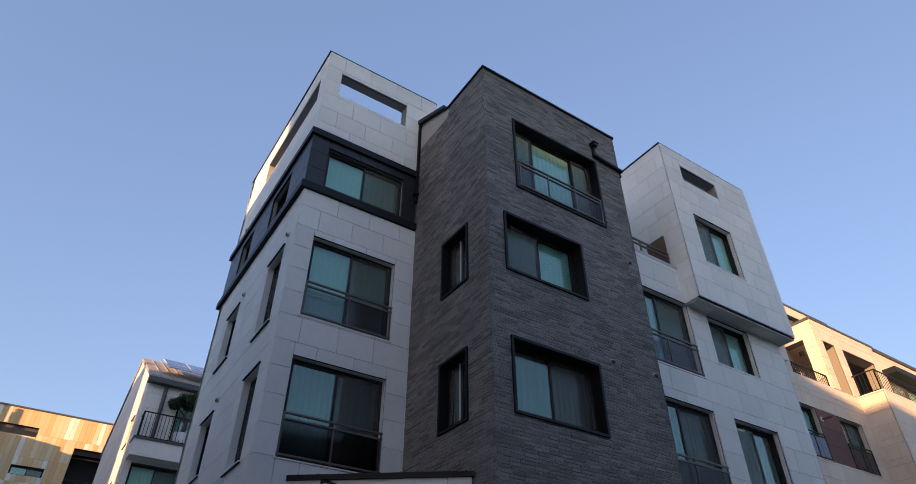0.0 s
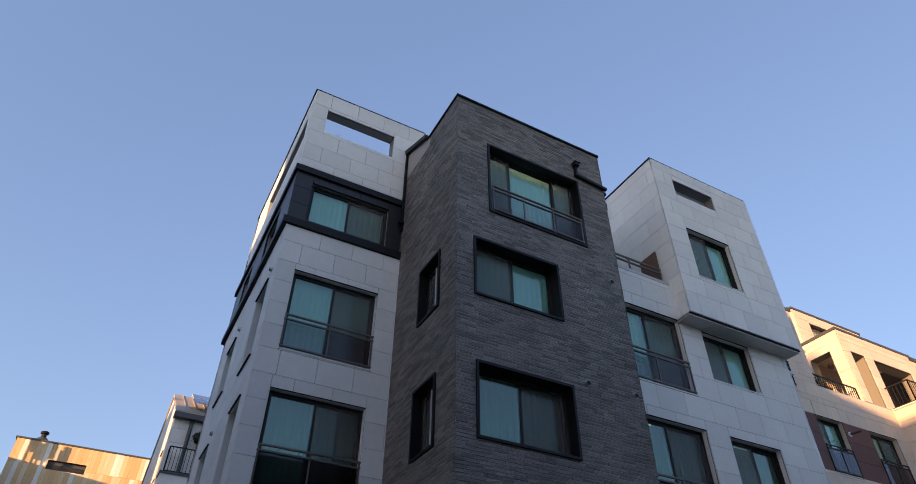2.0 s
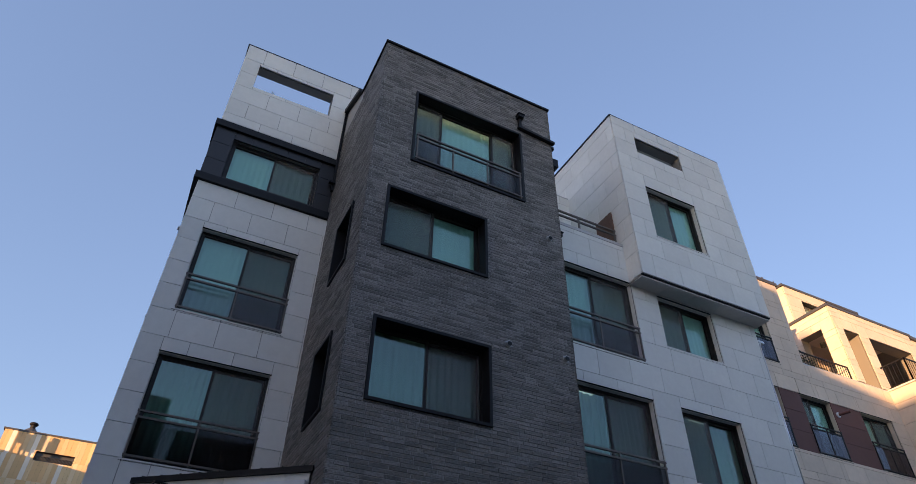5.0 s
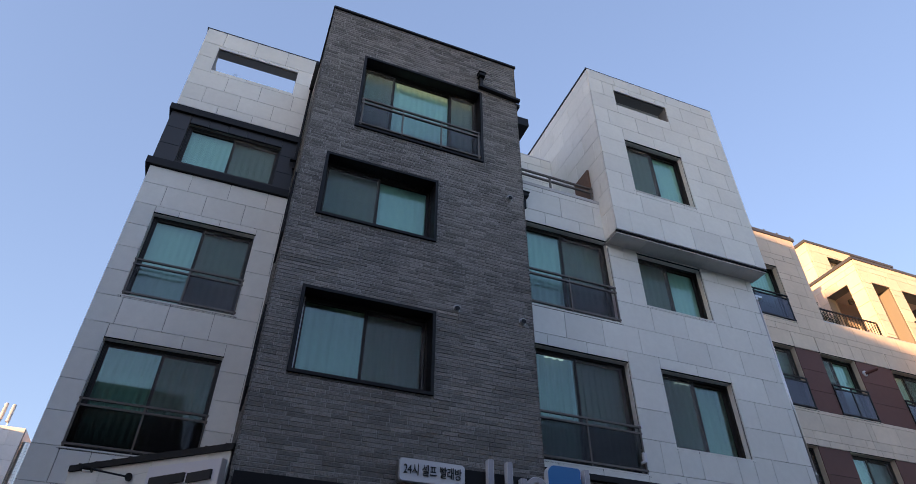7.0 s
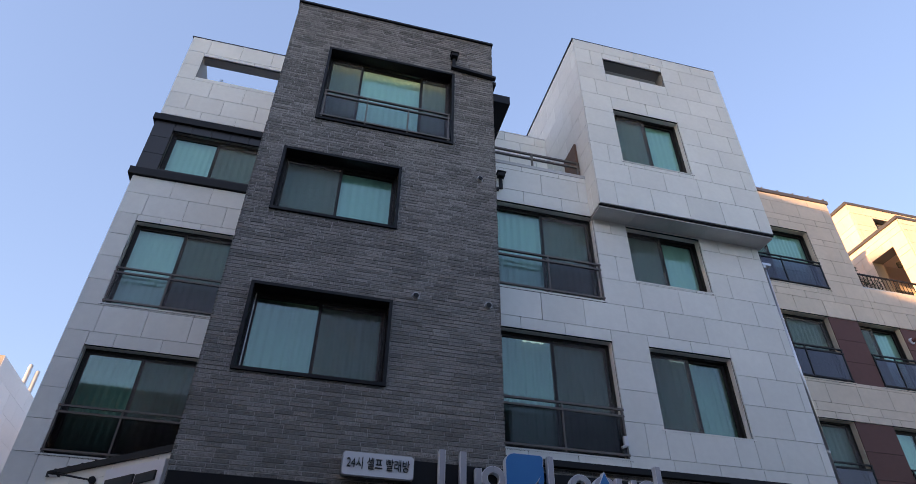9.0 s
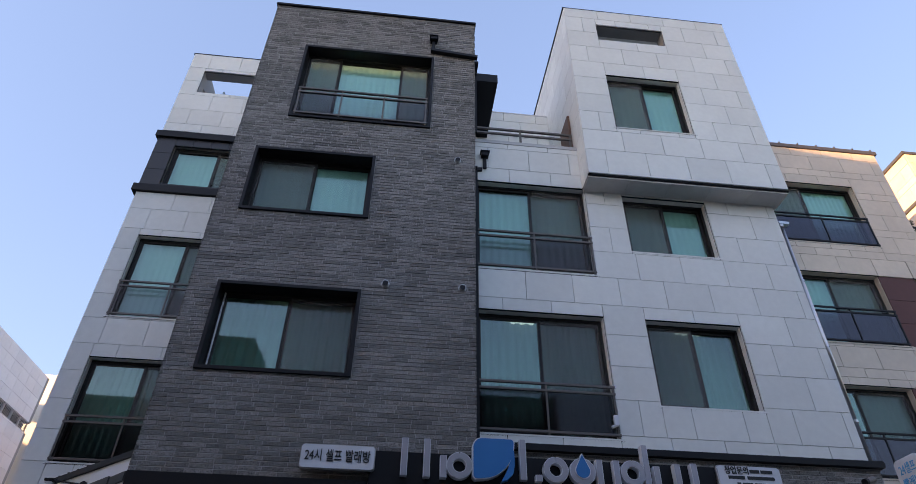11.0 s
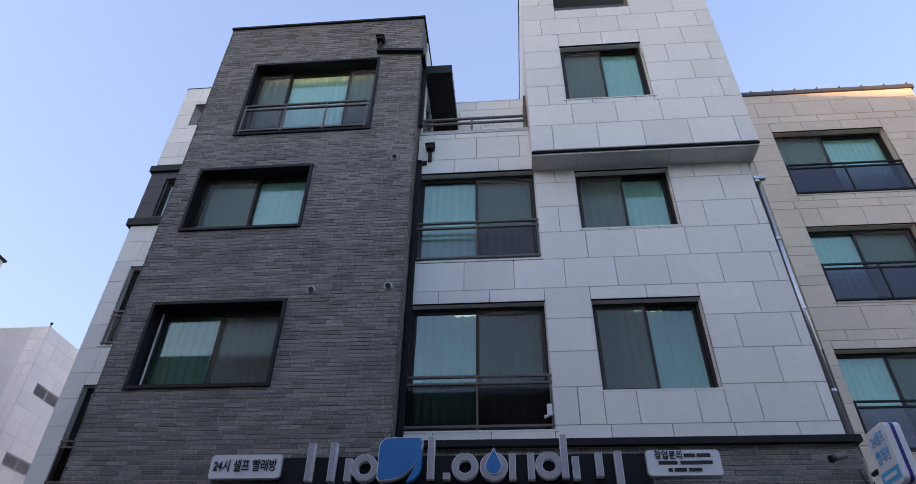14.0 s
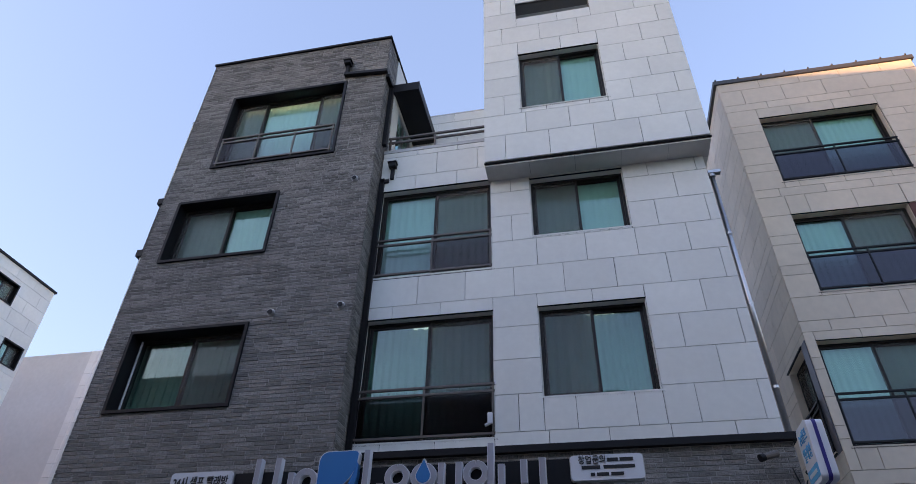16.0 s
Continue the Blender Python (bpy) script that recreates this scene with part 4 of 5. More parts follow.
for F, u0, u1 in ((front(NY), 17.61, 17.80), (west(17.62), NY - 0.01, NY + 0.25)):
    bm = bmesh.new()
    box(bm, F, u0, u1, 5.70, 7.75, -0.03, 0.012)
    part("corner_panel", bm, M["pilaster"], beige, "dark metal panel at the corner window")
for k in range(9):
    bm = bmesh.new()
    box(bm, front(0), 17.6 + k * 0.55, 17.63 + k * 0.55, 15.12, 15.16, -19.0, -NY + 0.1)
    part("roof_seam", bm, M["roof"], beige)
bm = bmesh.new()
box(bm, front(0), 17.55, 22.16, 15.0, 15.12, -19.0, -NY + 0.08)
part("roof", bm, M["roof"], beige, "dark standing-seam roof edge")
# loggia and upper storey
lg = wall("beige_wall", front(NY), 24.82, 29.5, 11.95, 15.03, [(25.23, 26.09, 11.95, 14.15), (26.64, 29.13, 11.95, 14.15)], 0.42, M["beige_joint"], beige, "beige stone loggia front", d=-0.02)
lwst = wall("beige_wall", west(24.80), NY + 0.43, 17.0, 11.95, 15.03, [(11.72, 12.62, 11.95, 14.3)], 0.42, M["beige_joint"], beige, "beige stone loggia side", d=-0.02)
up = wall("beige_wall", front(12.6), 24.82, 29.3, 15.1, 16.80, [(25.7, 27.9, 15.6, 16.35)], 0.3, M["beige_joint"], beige, "beige stone upper wall", d=-0.02)
upw = wall("beige_wall", west(24.80), 12.88, 17.0, 15.1, 16.80, [], 0.3, M["beige_joint"], beige, "beige stone upper side wall", d=-0.02)
wall("beige_wall", front(13.3), 25.2, 30.0, 11.9, 15.0, [(25.6, 27.0, 11.95, 13.9)], 0.2, M["beige"], beige, "beige wall at the back of the loggia")
window(beige, front(12.6), 25.7, 27.9, 15.6, 16.35, 0.14, sill=False, screen=0)
window(beige, front(13.3), 25.6, 27.0, 11.95, 13.9, 0.08, sill=False, screen=0)
for a, b, c, d_, z, lab in ((24.74, 29.6, NY - 0.07, 17.0, 15.03, "dark metal roof edge of the loggia"), (24.74, 29.38, 12.53, 17.0, 16.80, "dark metal roof edge of the upper storey")):
    bm = bmesh.new()
    box(bm, front(0), a, b, z, z + 0.10, -d_, -c)
    part("roof", bm, M["roof"], beige, lab)
bm = bmesh.new()
box(bm, front(0), 22.1, 30.0, 11.72, 11.94, -17.0, -NY - 0.24)
part("balcony_floor", bm, M["beige"], beige, "balcony floor slab")
bm = bmesh.new()
box(bm, front(0), 24.85, 29.45, 14.86, 15.02, -16.9, -NY - 0.42)
part("loggia_ceiling", bm, M["beige"], beige, "beige loggia ceiling")
bm = bmesh.new()
box(bm, front(0), 22.1, 26.4, 11.88, 11.93, -NY - 0.27, -NY + 0.03)
part("coping", bm, M["sill"], beige, "pale coping of the balcony")


def bars(F, u0, u1, v0, v1, step, parent, label, bar_w=0.014):
    bm = bmesh.new()
    for z in (v0 + 0.06, v1):
        box(bm, F, u0, u1, z - 0.02, z + 0.02, -0.02, 0.02)
    n = int((u1 - u0) / step)
    for k in range(n + 1):
        u = u0 + (u1 - u0) * k / n
        w = 0.02 if k in (0, n) else bar_w / 2
        box(bm, F, u - w, u + w, v0, v1, -w, w)
    return part("railing", bm, M["black"], parent, label)


bars(front(NY + 0.12), 22.2, 24.75, 11.93, 12.50, 0.13, beige, "dark metal balcony railing")
# wing
wg = wall("beige_wall", front(10.2), 26.42, 38.0, 0.0, 11.9, [(28.4, 30.0, 8.75, 10.6), (28.4, 30.0, 5.75, 7.6)], 0.25, M["beige_joint"], beige, "beige stone wing front", d=-0.02)
ww = wall("beige_wall", west(26.4), 10.43, NY, 0.0, 11.9, [], 0.25, M["beige_joint"], beige, "beige stone wing side", d=-0.02)
window(beige, front(10.2), 28.4, 30.0, 8.75, 10.6, 0.14, screen=1)
window(beige, front(10.2), 28.4, 30.0, 5.75, 7.6, 0.14, screen=1)
bm = bmesh.new()
box(bm, front(0), 26.36, 38.0, 11.9, 11.96, -NY, -10.16)
part("coping", bm, M["sill"], beige, "pale coping of the wing")
bars(front(10.28), 26.5, 37.9, 11.96, 12.85, 0.14, beige, "dark metal wing railing")
bars(west(26.5), 10.28, NY, 11.96, 12.85, 0.14, beige, "dark metal wing railing")
wr = wall("beige_wall", front(NY + 0.15), 29.5, 38.0, 11.95, 15.05, [(30.2, 36.5, 12.4, 13.9)], 0.25, M["beige_joint"], beige, "beige stone wall over the wing", d=-0.02)
window(beige, front(NY + 0.15), 30.2, 36.5, 12.4, 13.9, 0.05, sashes=3, screen=0, sill=False)
bm = bmesh.new()
box(bm, front(0), 30.0, 36.7, 13.9, 14.15, -NY - 0.15, -NY + 0.45)
part("hood", bm, M["black"], beige, "dark hood over the long window")
bm = bmesh.new()
box(bm, front(0), 29.6, 38.0, 15.05, 15.18, -17.0, -NY - 0.02)
part("roof", bm, M["roof"], beige, "dark roof edge over the wing")
wall("rear_wall", rear(19.0), 17.62, 38.0, 0.0, 15.0, [], 0.25, M["beige"], beige, "plain rear wall")
wall("beige_wall", east(38.0), 10.2, 19.0, 0.0, 15.0, [], 0.25, M["beige"], beige, "plain side wall")
bm = bmesh.new()
for z in (5.0, 8.0, 11.0):
    box(bm, front(0), 17.9, 37.7, z, z + 0.2, -18.7, -NY - 0.6)
part("floor_slabs", bm, M["room"], beige, "storey floors inside")
def mixed_rows(v0, v1, first):
    """Courses of stone, a tall one and a low one by turns."""
    out, z, k = [v0], first - 6.0, 0
    while z < v1 - 0.1:
        if z > v0 + 0.1:
            out.append(z)
        z += (0.52, 0.23, 0.52, 0.52, 0.23)[k % 5]
        k += 1
    return out + [v1]


NROWS = mixed_rows(4.0, 11.88, 5.3)
for (u0, u1), rws, holes, wl in (((17.62, 22.10), mixed_rows(4.0, 15.0, 5.3), n_holes + browns, nw), ((22.10, 26.4), NROWS, n_holes + browns, nb)):
    LATER.append(lambda u0=u0, u1=u1, rws=rws, holes=holes, wl=wl: cladding(front(NY - 0.02), u0, u1, rws, 0.92, holes, wl, M["beige"], shift=0.2))
for k, h in enumerate(browns):
    bw = wall("brown_band", front(NY), h[0], h[1], h[2], h[3], [], 0.01, M["brown"], beige, "brown panel between windows", d=-0.008)
    cladding(front(NY), h[0], h[1], [h[2], h[2] + 0.62, h[2] + 1.26, h[3]], 3.0, [], bw, M["brown"], shift=h[0] - 0.01, name="brown_panel")
LATER.append(lambda: cladding(west(17.64), NY, 19.0, mixed_rows(4.0, 15.0, 5.3), 0.92, corner_hole, ns, M["beige"], shift=0.2))
LATER.append(lambda: cladding(front(NY - 0.02), 24.8, 29.5, mixed_rows(11.95, 15.03, 12.0), 0.92, [(25.23, 26.09, 11.95, 14.15), (26.64, 29.13, 11.95, 14.15)], lg, M["beige"], shift=0.1))
LATER.append(lambda: cladding(west(24.82), NY, 17.0, mixed_rows(11.95, 15.03, 12.0), 0.92, [(11.72, 12.62, 11.95, 14.3)], lwst, M["beige"], shift=0.1))
LATER.append(lambda: cladding(front(12.58), 24.8, 29.3, mixed_rows(15.1, 16.8, 15.1), 0.92, [(25.7, 27.9, 15.6, 16.35)], up, M["beige"], shift=0.1))
LATER.append(lambda: cladding(west(24.82), 12.6, 17.0, mixed_rows(15.1, 16.8, 15.1), 0.92, [], upw, M["beige"], shift=0.1))
LATER.append(lambda: cladding(front(10.18), 26.4, 33.0, mixed_rows(6.0, 11.9, 5.3), 0.92, [(28.4, 30.0, 8.75, 10.6), (28.4, 30.0, 5.75, 7.6)], wg, M["beige"], shift=0.3))
LATER.append(lambda: cladding(west(26.42), 10.2, NY - 0.02, mixed_rows(6.0, 11.9, 5.3), 1.2, [], ww, M["beige"], shift=0.3))
LATER.append(lambda: cladding(front(NY + 0.13), 29.5, 38.0, mixed_rows(11.95, 15.05, 12.0), 0.92, [(30.2, 36.5, 12.4, 13.9)], wr, M["beige"], shift=0.3))
bm = bmesh.new()
tube(bm, (22.95, NY, 10.30), (22.95, NY - 0.05, 10.30), 0.09, 14)
spot = solo("wall_lamp", bm, M["sign_white"], "white and brown spot lamp on a brown panel", "lamp")
bm = bmesh.new()
tube(bm, (22.95, NY - 0.05, 10.30), (23.15, NY - 0.32, 10.36), 0.045, 12)
part("lamp_arm", bm, M["brown"], spot)
bm = bmesh.new()
tube(bm, (25.55, 12.3, 14.2), (25.55, 12.3, 14.05), 0.10, 12)
spot = solo("ceiling_spot", bm, M["black"], "small black spot lamp under the loggia ceiling", "lamp")
bm = bmesh.new()
tube(bm, (25.50, 12.3, 14.1), (25.36, 12.15, 13.95), 0.07, 12)
part("lamp_head", bm, M["black"], spot)


def foliage(name, centres, count, size, material, parent, seed, label=""):
    """Many small leaf clumps scattered in soft balls."""
    rng = random.Random(seed)
    bm = bmesh.new()
    for _ in range(count):
        c, r = centres[rng.randrange(len(centres))]
        d = Vector((rng.gauss(0, 1), rng.gauss(0, 1), rng.gauss(0, 1))).normalized() * r * rng.random() ** 0.4
        p = Vector(c) + Vector((d.x, d.y, d.z * 0.8))
        a = Vector((rng.gauss(0, 1), rng.gauss(0, 1), rng.gauss(0.3, 1))).normalized()
        b = a.orthogonal().normalized() * size * rng.uniform(0.2, 0.4)
        e = a * size * rng.uniform(0.7, 1.3)
        vs = [bm.verts.new(p + q) for q in (-b * 0.3, b, e, -b)]
        bm.faces.new(vs)
    return part(name, bm, material, parent, label)


shrub = thing("potted_shrub", "dark green shrub growing along the balcony railing", "plant")
bm = bmesh.new()
box(bm, front(0), 22.3, 23.4, 11.94, 12.14, -NY - 0.6, -NY - 0.3, 0.02)
part("planter", bm, M["concrete"], shrub)
foliage("leaves", [((22.4, NY + 0.4, 12.5), 0.25), ((22.75, NY + 0.35, 12.4), 0.25), ((23.1, NY + 0.38, 12.36), 0.24), ((22.35, NY + 0.3, 12.75), 0.15)], 700, 0.09, M["leaf"], shrub, 5)

# ---- orange hall ----
OY = 52.3
orange = thing("orange_building", "hall clad in striped orange and cream panels", "building")
o_holes = [(-3.1, -0.63, 17.3, 17.95), (-1.4, 0.6, 14.75, 15.35), (1.9, 4.3, 14.3, 17.05)]
ow = wall("orange_wall", front(OY), -5.5, 14.0, 0.0, 19.1, o_holes, 0.4, M["brown"], orange, "striped orange cladding", d=-0.03)
wall("orange_wall", west(-5.5), OY + 0.43, 66, 0.0, 19.1, [], 0.4, ORANGE[1], orange, "striped orange side wall")
bm = bmesh.new()
box(bm, front(0), -5.6, 14.0, 19.1, 19.22, -66.0, -OY + 0.1)
part("roof", bm, M["roof"], orange, "dark metal roof edge")


def stripes():
    rng = random.Random(11)
    v = [13.0, 14.3, 15.9, 17.5, 19.1]
    for b, t in zip(v, v[1:]):
        u = -5.5 + rng.uniform(-0.2, 0)
        last = 0
        while u < 6.5:
            w = 0.30
            tone = rng.choices((0, 1, 2, 3), (4, 4, 2.4, 3))[0]
            for q in cut((max(u, -5.5), u + w, b, t), o_holes):
                piece("stripe_panel", front(OY - 0.03), q, 0.03, ORANGE[tone], ow, 0.003, 0.002)
            u += w


LATER.append(stripes)
bm = bmesh.new()
for k in range(28):
    u = -3.08 + k * 0.088
    box(bm, front(OY), u, u + 0.03, 17.34, 17.72, -0.25, -0.15)
box(bm, front(OY), -3.1, -0.63, 17.72, 17.95, -0.4, -0.2)
part("louvre", bm, M["roof"], orange, "dark slatted louvre")
window(orange, front(OY), -1.4, 0.6, 14.75, 15.35, 0.25, sill=False, screen=1)
bm = bmesh.new()
box(bm, front(OY), 1.9, 4.3, 14.9, 15.0, -0.3, -0.15)
box(bm, front(OY), 2.6, 2.7, 14.3, 14.9, -0.3, -0.15)
box(bm, front(OY), 1.9, 4.3, 16.5, 16.6, -0.6, -0.5)
part("balcony_frame", bm, M["black"], orange, "dark frame of the recessed balcony")
bm = bmesh.new()
box(bm, front(OY), 1.7, 4.5, 14.1, 17.2, -2.2, -2.0)
part("balcony_back", bm, M["black"], orange, "dark back of the recessed balcony")
bm = bmesh.new()
tube(bm, (-4.1, 53.4, 19.2), (-4.1, 53.4, 19.75), 0.85, 14, 0.25)
vent = solo("roof_vent", bm, M["roof"], "dark cone-shaped roof ventilator with a round cap", "vent")
bm = bmesh.new()
tube(bm, (-4.1, 53.4, 19.75), (-4.1, 53.4, 20.0), 0.18, 12)
dome(bm, (-4.1, 53.4, 20.1), 0.30, (0, 0, 1), 0.5)
part("cap", bm, M["black"], vent)

# ---- house with solar panels ----
SY, SX = 28.0, 2.84
solar = thing("solar_house", "cream panel house with a balcony and solar panels", "building")
sw = wall("cream_wall", front(SY), SX + 0.02, 11.0, 0.0, 13.2, [(3.1, 5.0, 7.6, 9.72), (4.2, 6.2, 10.6, 12.6)], 0.25, M["beige_joint"], solar, "cream panel front wall", d=-0.02)
ss_holes = [(29.3, 30.1, 10.8, 12.0), (30.0, 30.9, 8.2, 9.4)]
sv = wall("cream_wall", west(SX), SY + 0.23, 39.6, 0.0, 13.2, ss_holes, 0.25, M["beige_joint"], solar, "cream panel side wall", d=-0.02)
cladding(front(SY - 0.02), SX, 9.0, rows_of(7.0, 13.2, 7.0, 0.62), 1.1, [(3.1, 5.0, 7.6, 9.72), (4.2, 6.2, 10.6, 12.6)], sw, M["cream"], shift=0.3)
cladding(west(SX + 0.02), SY, 39.6, rows_of(7.0, 13.2, 7.0, 0.62), 1.1, ss_holes, sv, M["cream"], shift=0.3)
bm = bmesh.new()
prism(bm, [(SX, SY, 13.2), (SX, 33.8, 16.4), (SX, 39.6, 13.2)], (0.3, 0, 0))
part("gable", bm, M["cream"], solar, "cream gable wall")
bm = bmesh.new()
prism(bm, [(SX - 0.06, SY - 0.3, 13.14), (SX - 0.06, 33.8, 16.42), (SX - 0.06, 39.9, 13.14), (SX - 0.06, 39.9, 13.3), (SX - 0.06, 33.8, 16.58), (SX - 0.06, SY - 0.3, 13.3)], (8.3, 0, 0))
part("roof", bm, M["tan_roof"], solar, "tan standing-seam roof")
for k in range(3):
    bm = bmesh.new()
    u = SX + 0.35 + 0.45 * k
    prism(bm, [(u, SY - 0.28, 13.31), (u, 33.8, 16.59), (u, 33.8, 16.64), (u, SY - 0.28, 13.36)], (0.03, 0, 0))
    part("roof_seam", bm, M["tan_roof"], solar)
bm = bmesh.new()
box(bm, front(0), SX - 0.1, 11.2, 12.98, 13.2, -SY + 0.02, -SY + 0.36)
part("gutter", bm, M["roof"], solar, "dark eaves gutter")
bm = bmesh.new()
tube(bm, (3.55, SY - 0.12, 13.0), (3.55, SY - 0.12, 10.6), 0.08, 10)
part("downpipe", bm, M["roof"], solar, "grey downpipe")
window(solar, front(SY), 3.1, 5.0, 7.6, 9.72, 0.14, screen=1, sill=False)
window(solar, front(SY), 4.2, 6.2, 10.6, 12.6, 0.14, screen=1, sill=False)
for h in ss_holes:
    window(solar, west(SX), *h, 0.14, screen=1)
bm = bmesh.new()
box(bm, front(0), SX, 11.0, 9.78, 10.42, -SY + 0.005, -27.2)
part("balcony", bm, M["cream"], solar, "cream balcony upstand")
bm = bmesh.new()
box(bm, front(0), SX - 0.04, 11.0, 10.42, 10.50, -SY + 0.005, -27.14)
part("coping", bm, M["roof"], solar, "dark balcony coping")
bars(front(27.3), SX + 0.1, 8.0, 10.5, 11.55, 0.14, solar, "dark metal balcony railing", 0.02)
bars(west(SX + 0.12), 27.3, 28.0, 10.5, 11.55, 0.14, solar, "dark metal balcony railing", 0.02)
array = thing("solar_array", "row of blue solar panels tilted on the roof", "solar panel")
slope = math.atan2(3.2, 5.8)
for i in range(5):
    for j in range(2):
        bm = bmesh.new()
        u = 3.45 + i * 1.06
        v = 0.5 + j * 1.72
        P = lambda a, b, c: Vector((a, SY - 0.1 + b * math.cos(slope) - c * math.sin(slope), 13.5 + b * math.sin(slope) + c * math.cos(slope)))
        box(bm, P, u, u + 1.02, v, v + 1.66, 0.25, 0.29)
        pan = part("solar_panel", bm, M["sill"], array, "pale frame of a panel")
        for a in range(2):
            for b in range(3):
                bm = bmesh.new()
                box(bm, P, u + 0.03 + a * 0.49, u + 0.50 + a * 0.49, v + 0.03 + b * 0.54, v + 0.55 + b * 0.54, 0.285, 0.296)
                part("cell", bm, M["solar"], pan)
pine = thing("potted_pine", "gnarled dark pine in a white pot on the balcony", "tree")
bm = bmesh.new()
tube(bm, (4.55, 27.55, 10.5), (4.55, 27.55, 11.0), 0.24, 14, 0.32)
part("pot", bm, M["sign_white"], pine, "white pot")
bm = bmesh.new()
pts = [(4.55, 27.55, 10.95), (4.62, 27.5, 11.4), (4.5, 27.55, 11.8), (4.6, 27.5, 12.25)]
for k, (a, b) in enumerate(zip(pts, pts[1:])):
    tube(bm, a, b, 0.09 - 0.02 * k, 8, 0.07 - 0.02 * k)
for a, b in (((4.5, 27.55, 11.8), (4.05, 27.5, 12.1)), ((4.55, 27.52, 12.0), (5.05, 27.5, 12.25)), ((4.62, 27.5, 11.5), (5.1, 27.5, 11.75))):
    tube(bm, a, b, 0.04, 6, 0.02)
part("trunk", bm, M["bark"], pine, "crooked bark-covered trunk")
foliage("crown", [((4.0, 27.5, 12.15), 0.28), ((4.35, 27.5, 12.4), 0.33), ((4.75, 27.5, 12.5), 0.32), ((5.1, 27.5, 12.3), 0.32), ((5.35, 27.5, 12.1), 0.25), ((5.15, 27.5, 11.8), 0.2), ((4.6, 27.5, 12.2), 0.3)], 5200, 0.12, M["leaf"], pine, 3)

# ---- buildings past the corner ----
tiled = thing("tiled_building", "grey rendered block with a white tiled side and louvres", "building")
wall("render_wall", front(24.4), -22.0, -10.7, 0.0, 16.65, [], 0.3, M["pale_render"], tiled, "grey rendered wall")
tw = wall("tiled_wall", front(24.4), -10.7, -9.922, 0.0, 16.65, [], 0.3, M["joint"], tiled, "white tiled corner strip", d=-0.02)
t_holes = [(25.1, 34.0, 13.58, 14.13), (25.1, 34.0, 10.42, 10.95)]
te = wall("tiled_wall", east(-9.9), 24.68, 34.0, 0.0, 16.65, t_holes, 0.3, M["joint"], tiled, "white tiled side wall", d=-0.02)
TR = [16.65 - 0.63 * k for k in range(17)][::-1]
LATER.append(lambda: [piece("tile", front(24.38), (a, a + 0.4, b, t), 0.02, M["tile"], tw) for a in (-10.7, -10.3) for b, t in zip(TR, TR[1:])])
LATER.append(lambda: [piece("tile", east(-9.92), q, 0.02, M["tile"], te) for k in range(11) for b, t in zip(TR, TR[1:]) for q in cut((24.4 + 0.85 * k, 25.25 + 0.85 * k, b, t), t_holes)])
for h in t_holes:
    for g in range(10):
        bm = bmesh.new()
        a = 25.12 + 0.87 * g
        ring(bm, east(-9.9), a, a + 0.85, h[2] + 0.01, h[3] - 0.01, 0.03, -0.1, -0.02)
        for k in range(9):
            z = h[2] + 0.05 + k * 0.053
            prism(bm, [(-9.94, a + 0.03, z), (-10.0, a + 0.03, z + 0.045), (-10.0, a + 0.03, z + 0.055), (-9.94, a + 0.03, z + 0.01)], (0, 0.79, 0))
        part("louvre", bm, M["concrete"], tiled, "grey slatted louvre")
    bm = bmesh.new()
    box(bm, east(-9.9), 25.0, 34.0, h[2] - 0.05, h[3] + 0.05, -0.5, -0.35)
    part("duct", bm, M["black"], tiled, "dark duct behind the louvres")
bm = bmesh.new()
box(bm, front(0), -22.0, -10.2, 16.2, 16.4, -34, -24.7)
part("roof", bm, M["concrete"], tiled, "flat roof")
bm = bmesh.new()
tube(bm, (-10.0, 24.5, 16.65), (-10.0, 24.5, 16.82), 0.02, 8)
dome(bm, (-10.0, 24.5, 16.86), 0.07)
solo("roof_camera", bm, M["black"], "small dark camera on the roof corner", "camera")
bm = bmesh.new()
tube(bm, (-14.2, 26.5, 16.4), (-14.2, 26.5, 17.6), 0.06, 10)
flue = solo("flue_pipe", bm, M["steel"], "thin metal flue with a dark cap on the roof", "flue")
bm = bmesh.new()
tube(bm, (-14.2, 26.5, 17.6), (-14.2, 26.5, 17.8), 0.12, 10)
part("cap", bm, M["black"], flue)

pale = thing("pale_house", "pale panel house with small square windows", "building")
p_holes = [(15.2, 16.25, 14.1, 14.92), (16.7, 17.62, 12.1, 12.95)]
pw = wall("pale_wall", east(-7.2), 6.0, 17.8, 0.0, 15.58, p_holes, 0.25, M["joint"], pale, "pale panel side wall", d=-0.02)
wall("pale_wall", rear(17.8), -15.0, -7.5, 0.0, 15.58, [], 0.25, M["panel"], pale, "pale panel rear wall")
wall("pale_wall", front(6.0), -15.0, -7.5, 0.0, 15.58, [], 0.25, M["panel"], pale, "pale panel front wall")
LATER.append(lambda: cladding(east(-7.22), 11.0, 17.8, rows_of(8.0, 15.58, 8.0, 0.55), 0.9, p_holes, pw, M["panel"], shift=0.2))
for h in p_holes:
    window(pale, east(-7.2), *h, 0.16, screen=1, sill=False, surround=0.02)
bm = bmesh.new()
box(bm, front(0), -15.1, -7.14, 15.58, 15.66, -17.86, -5.9)
part("roof", bm, M["black"], pale, "dark roof edge")

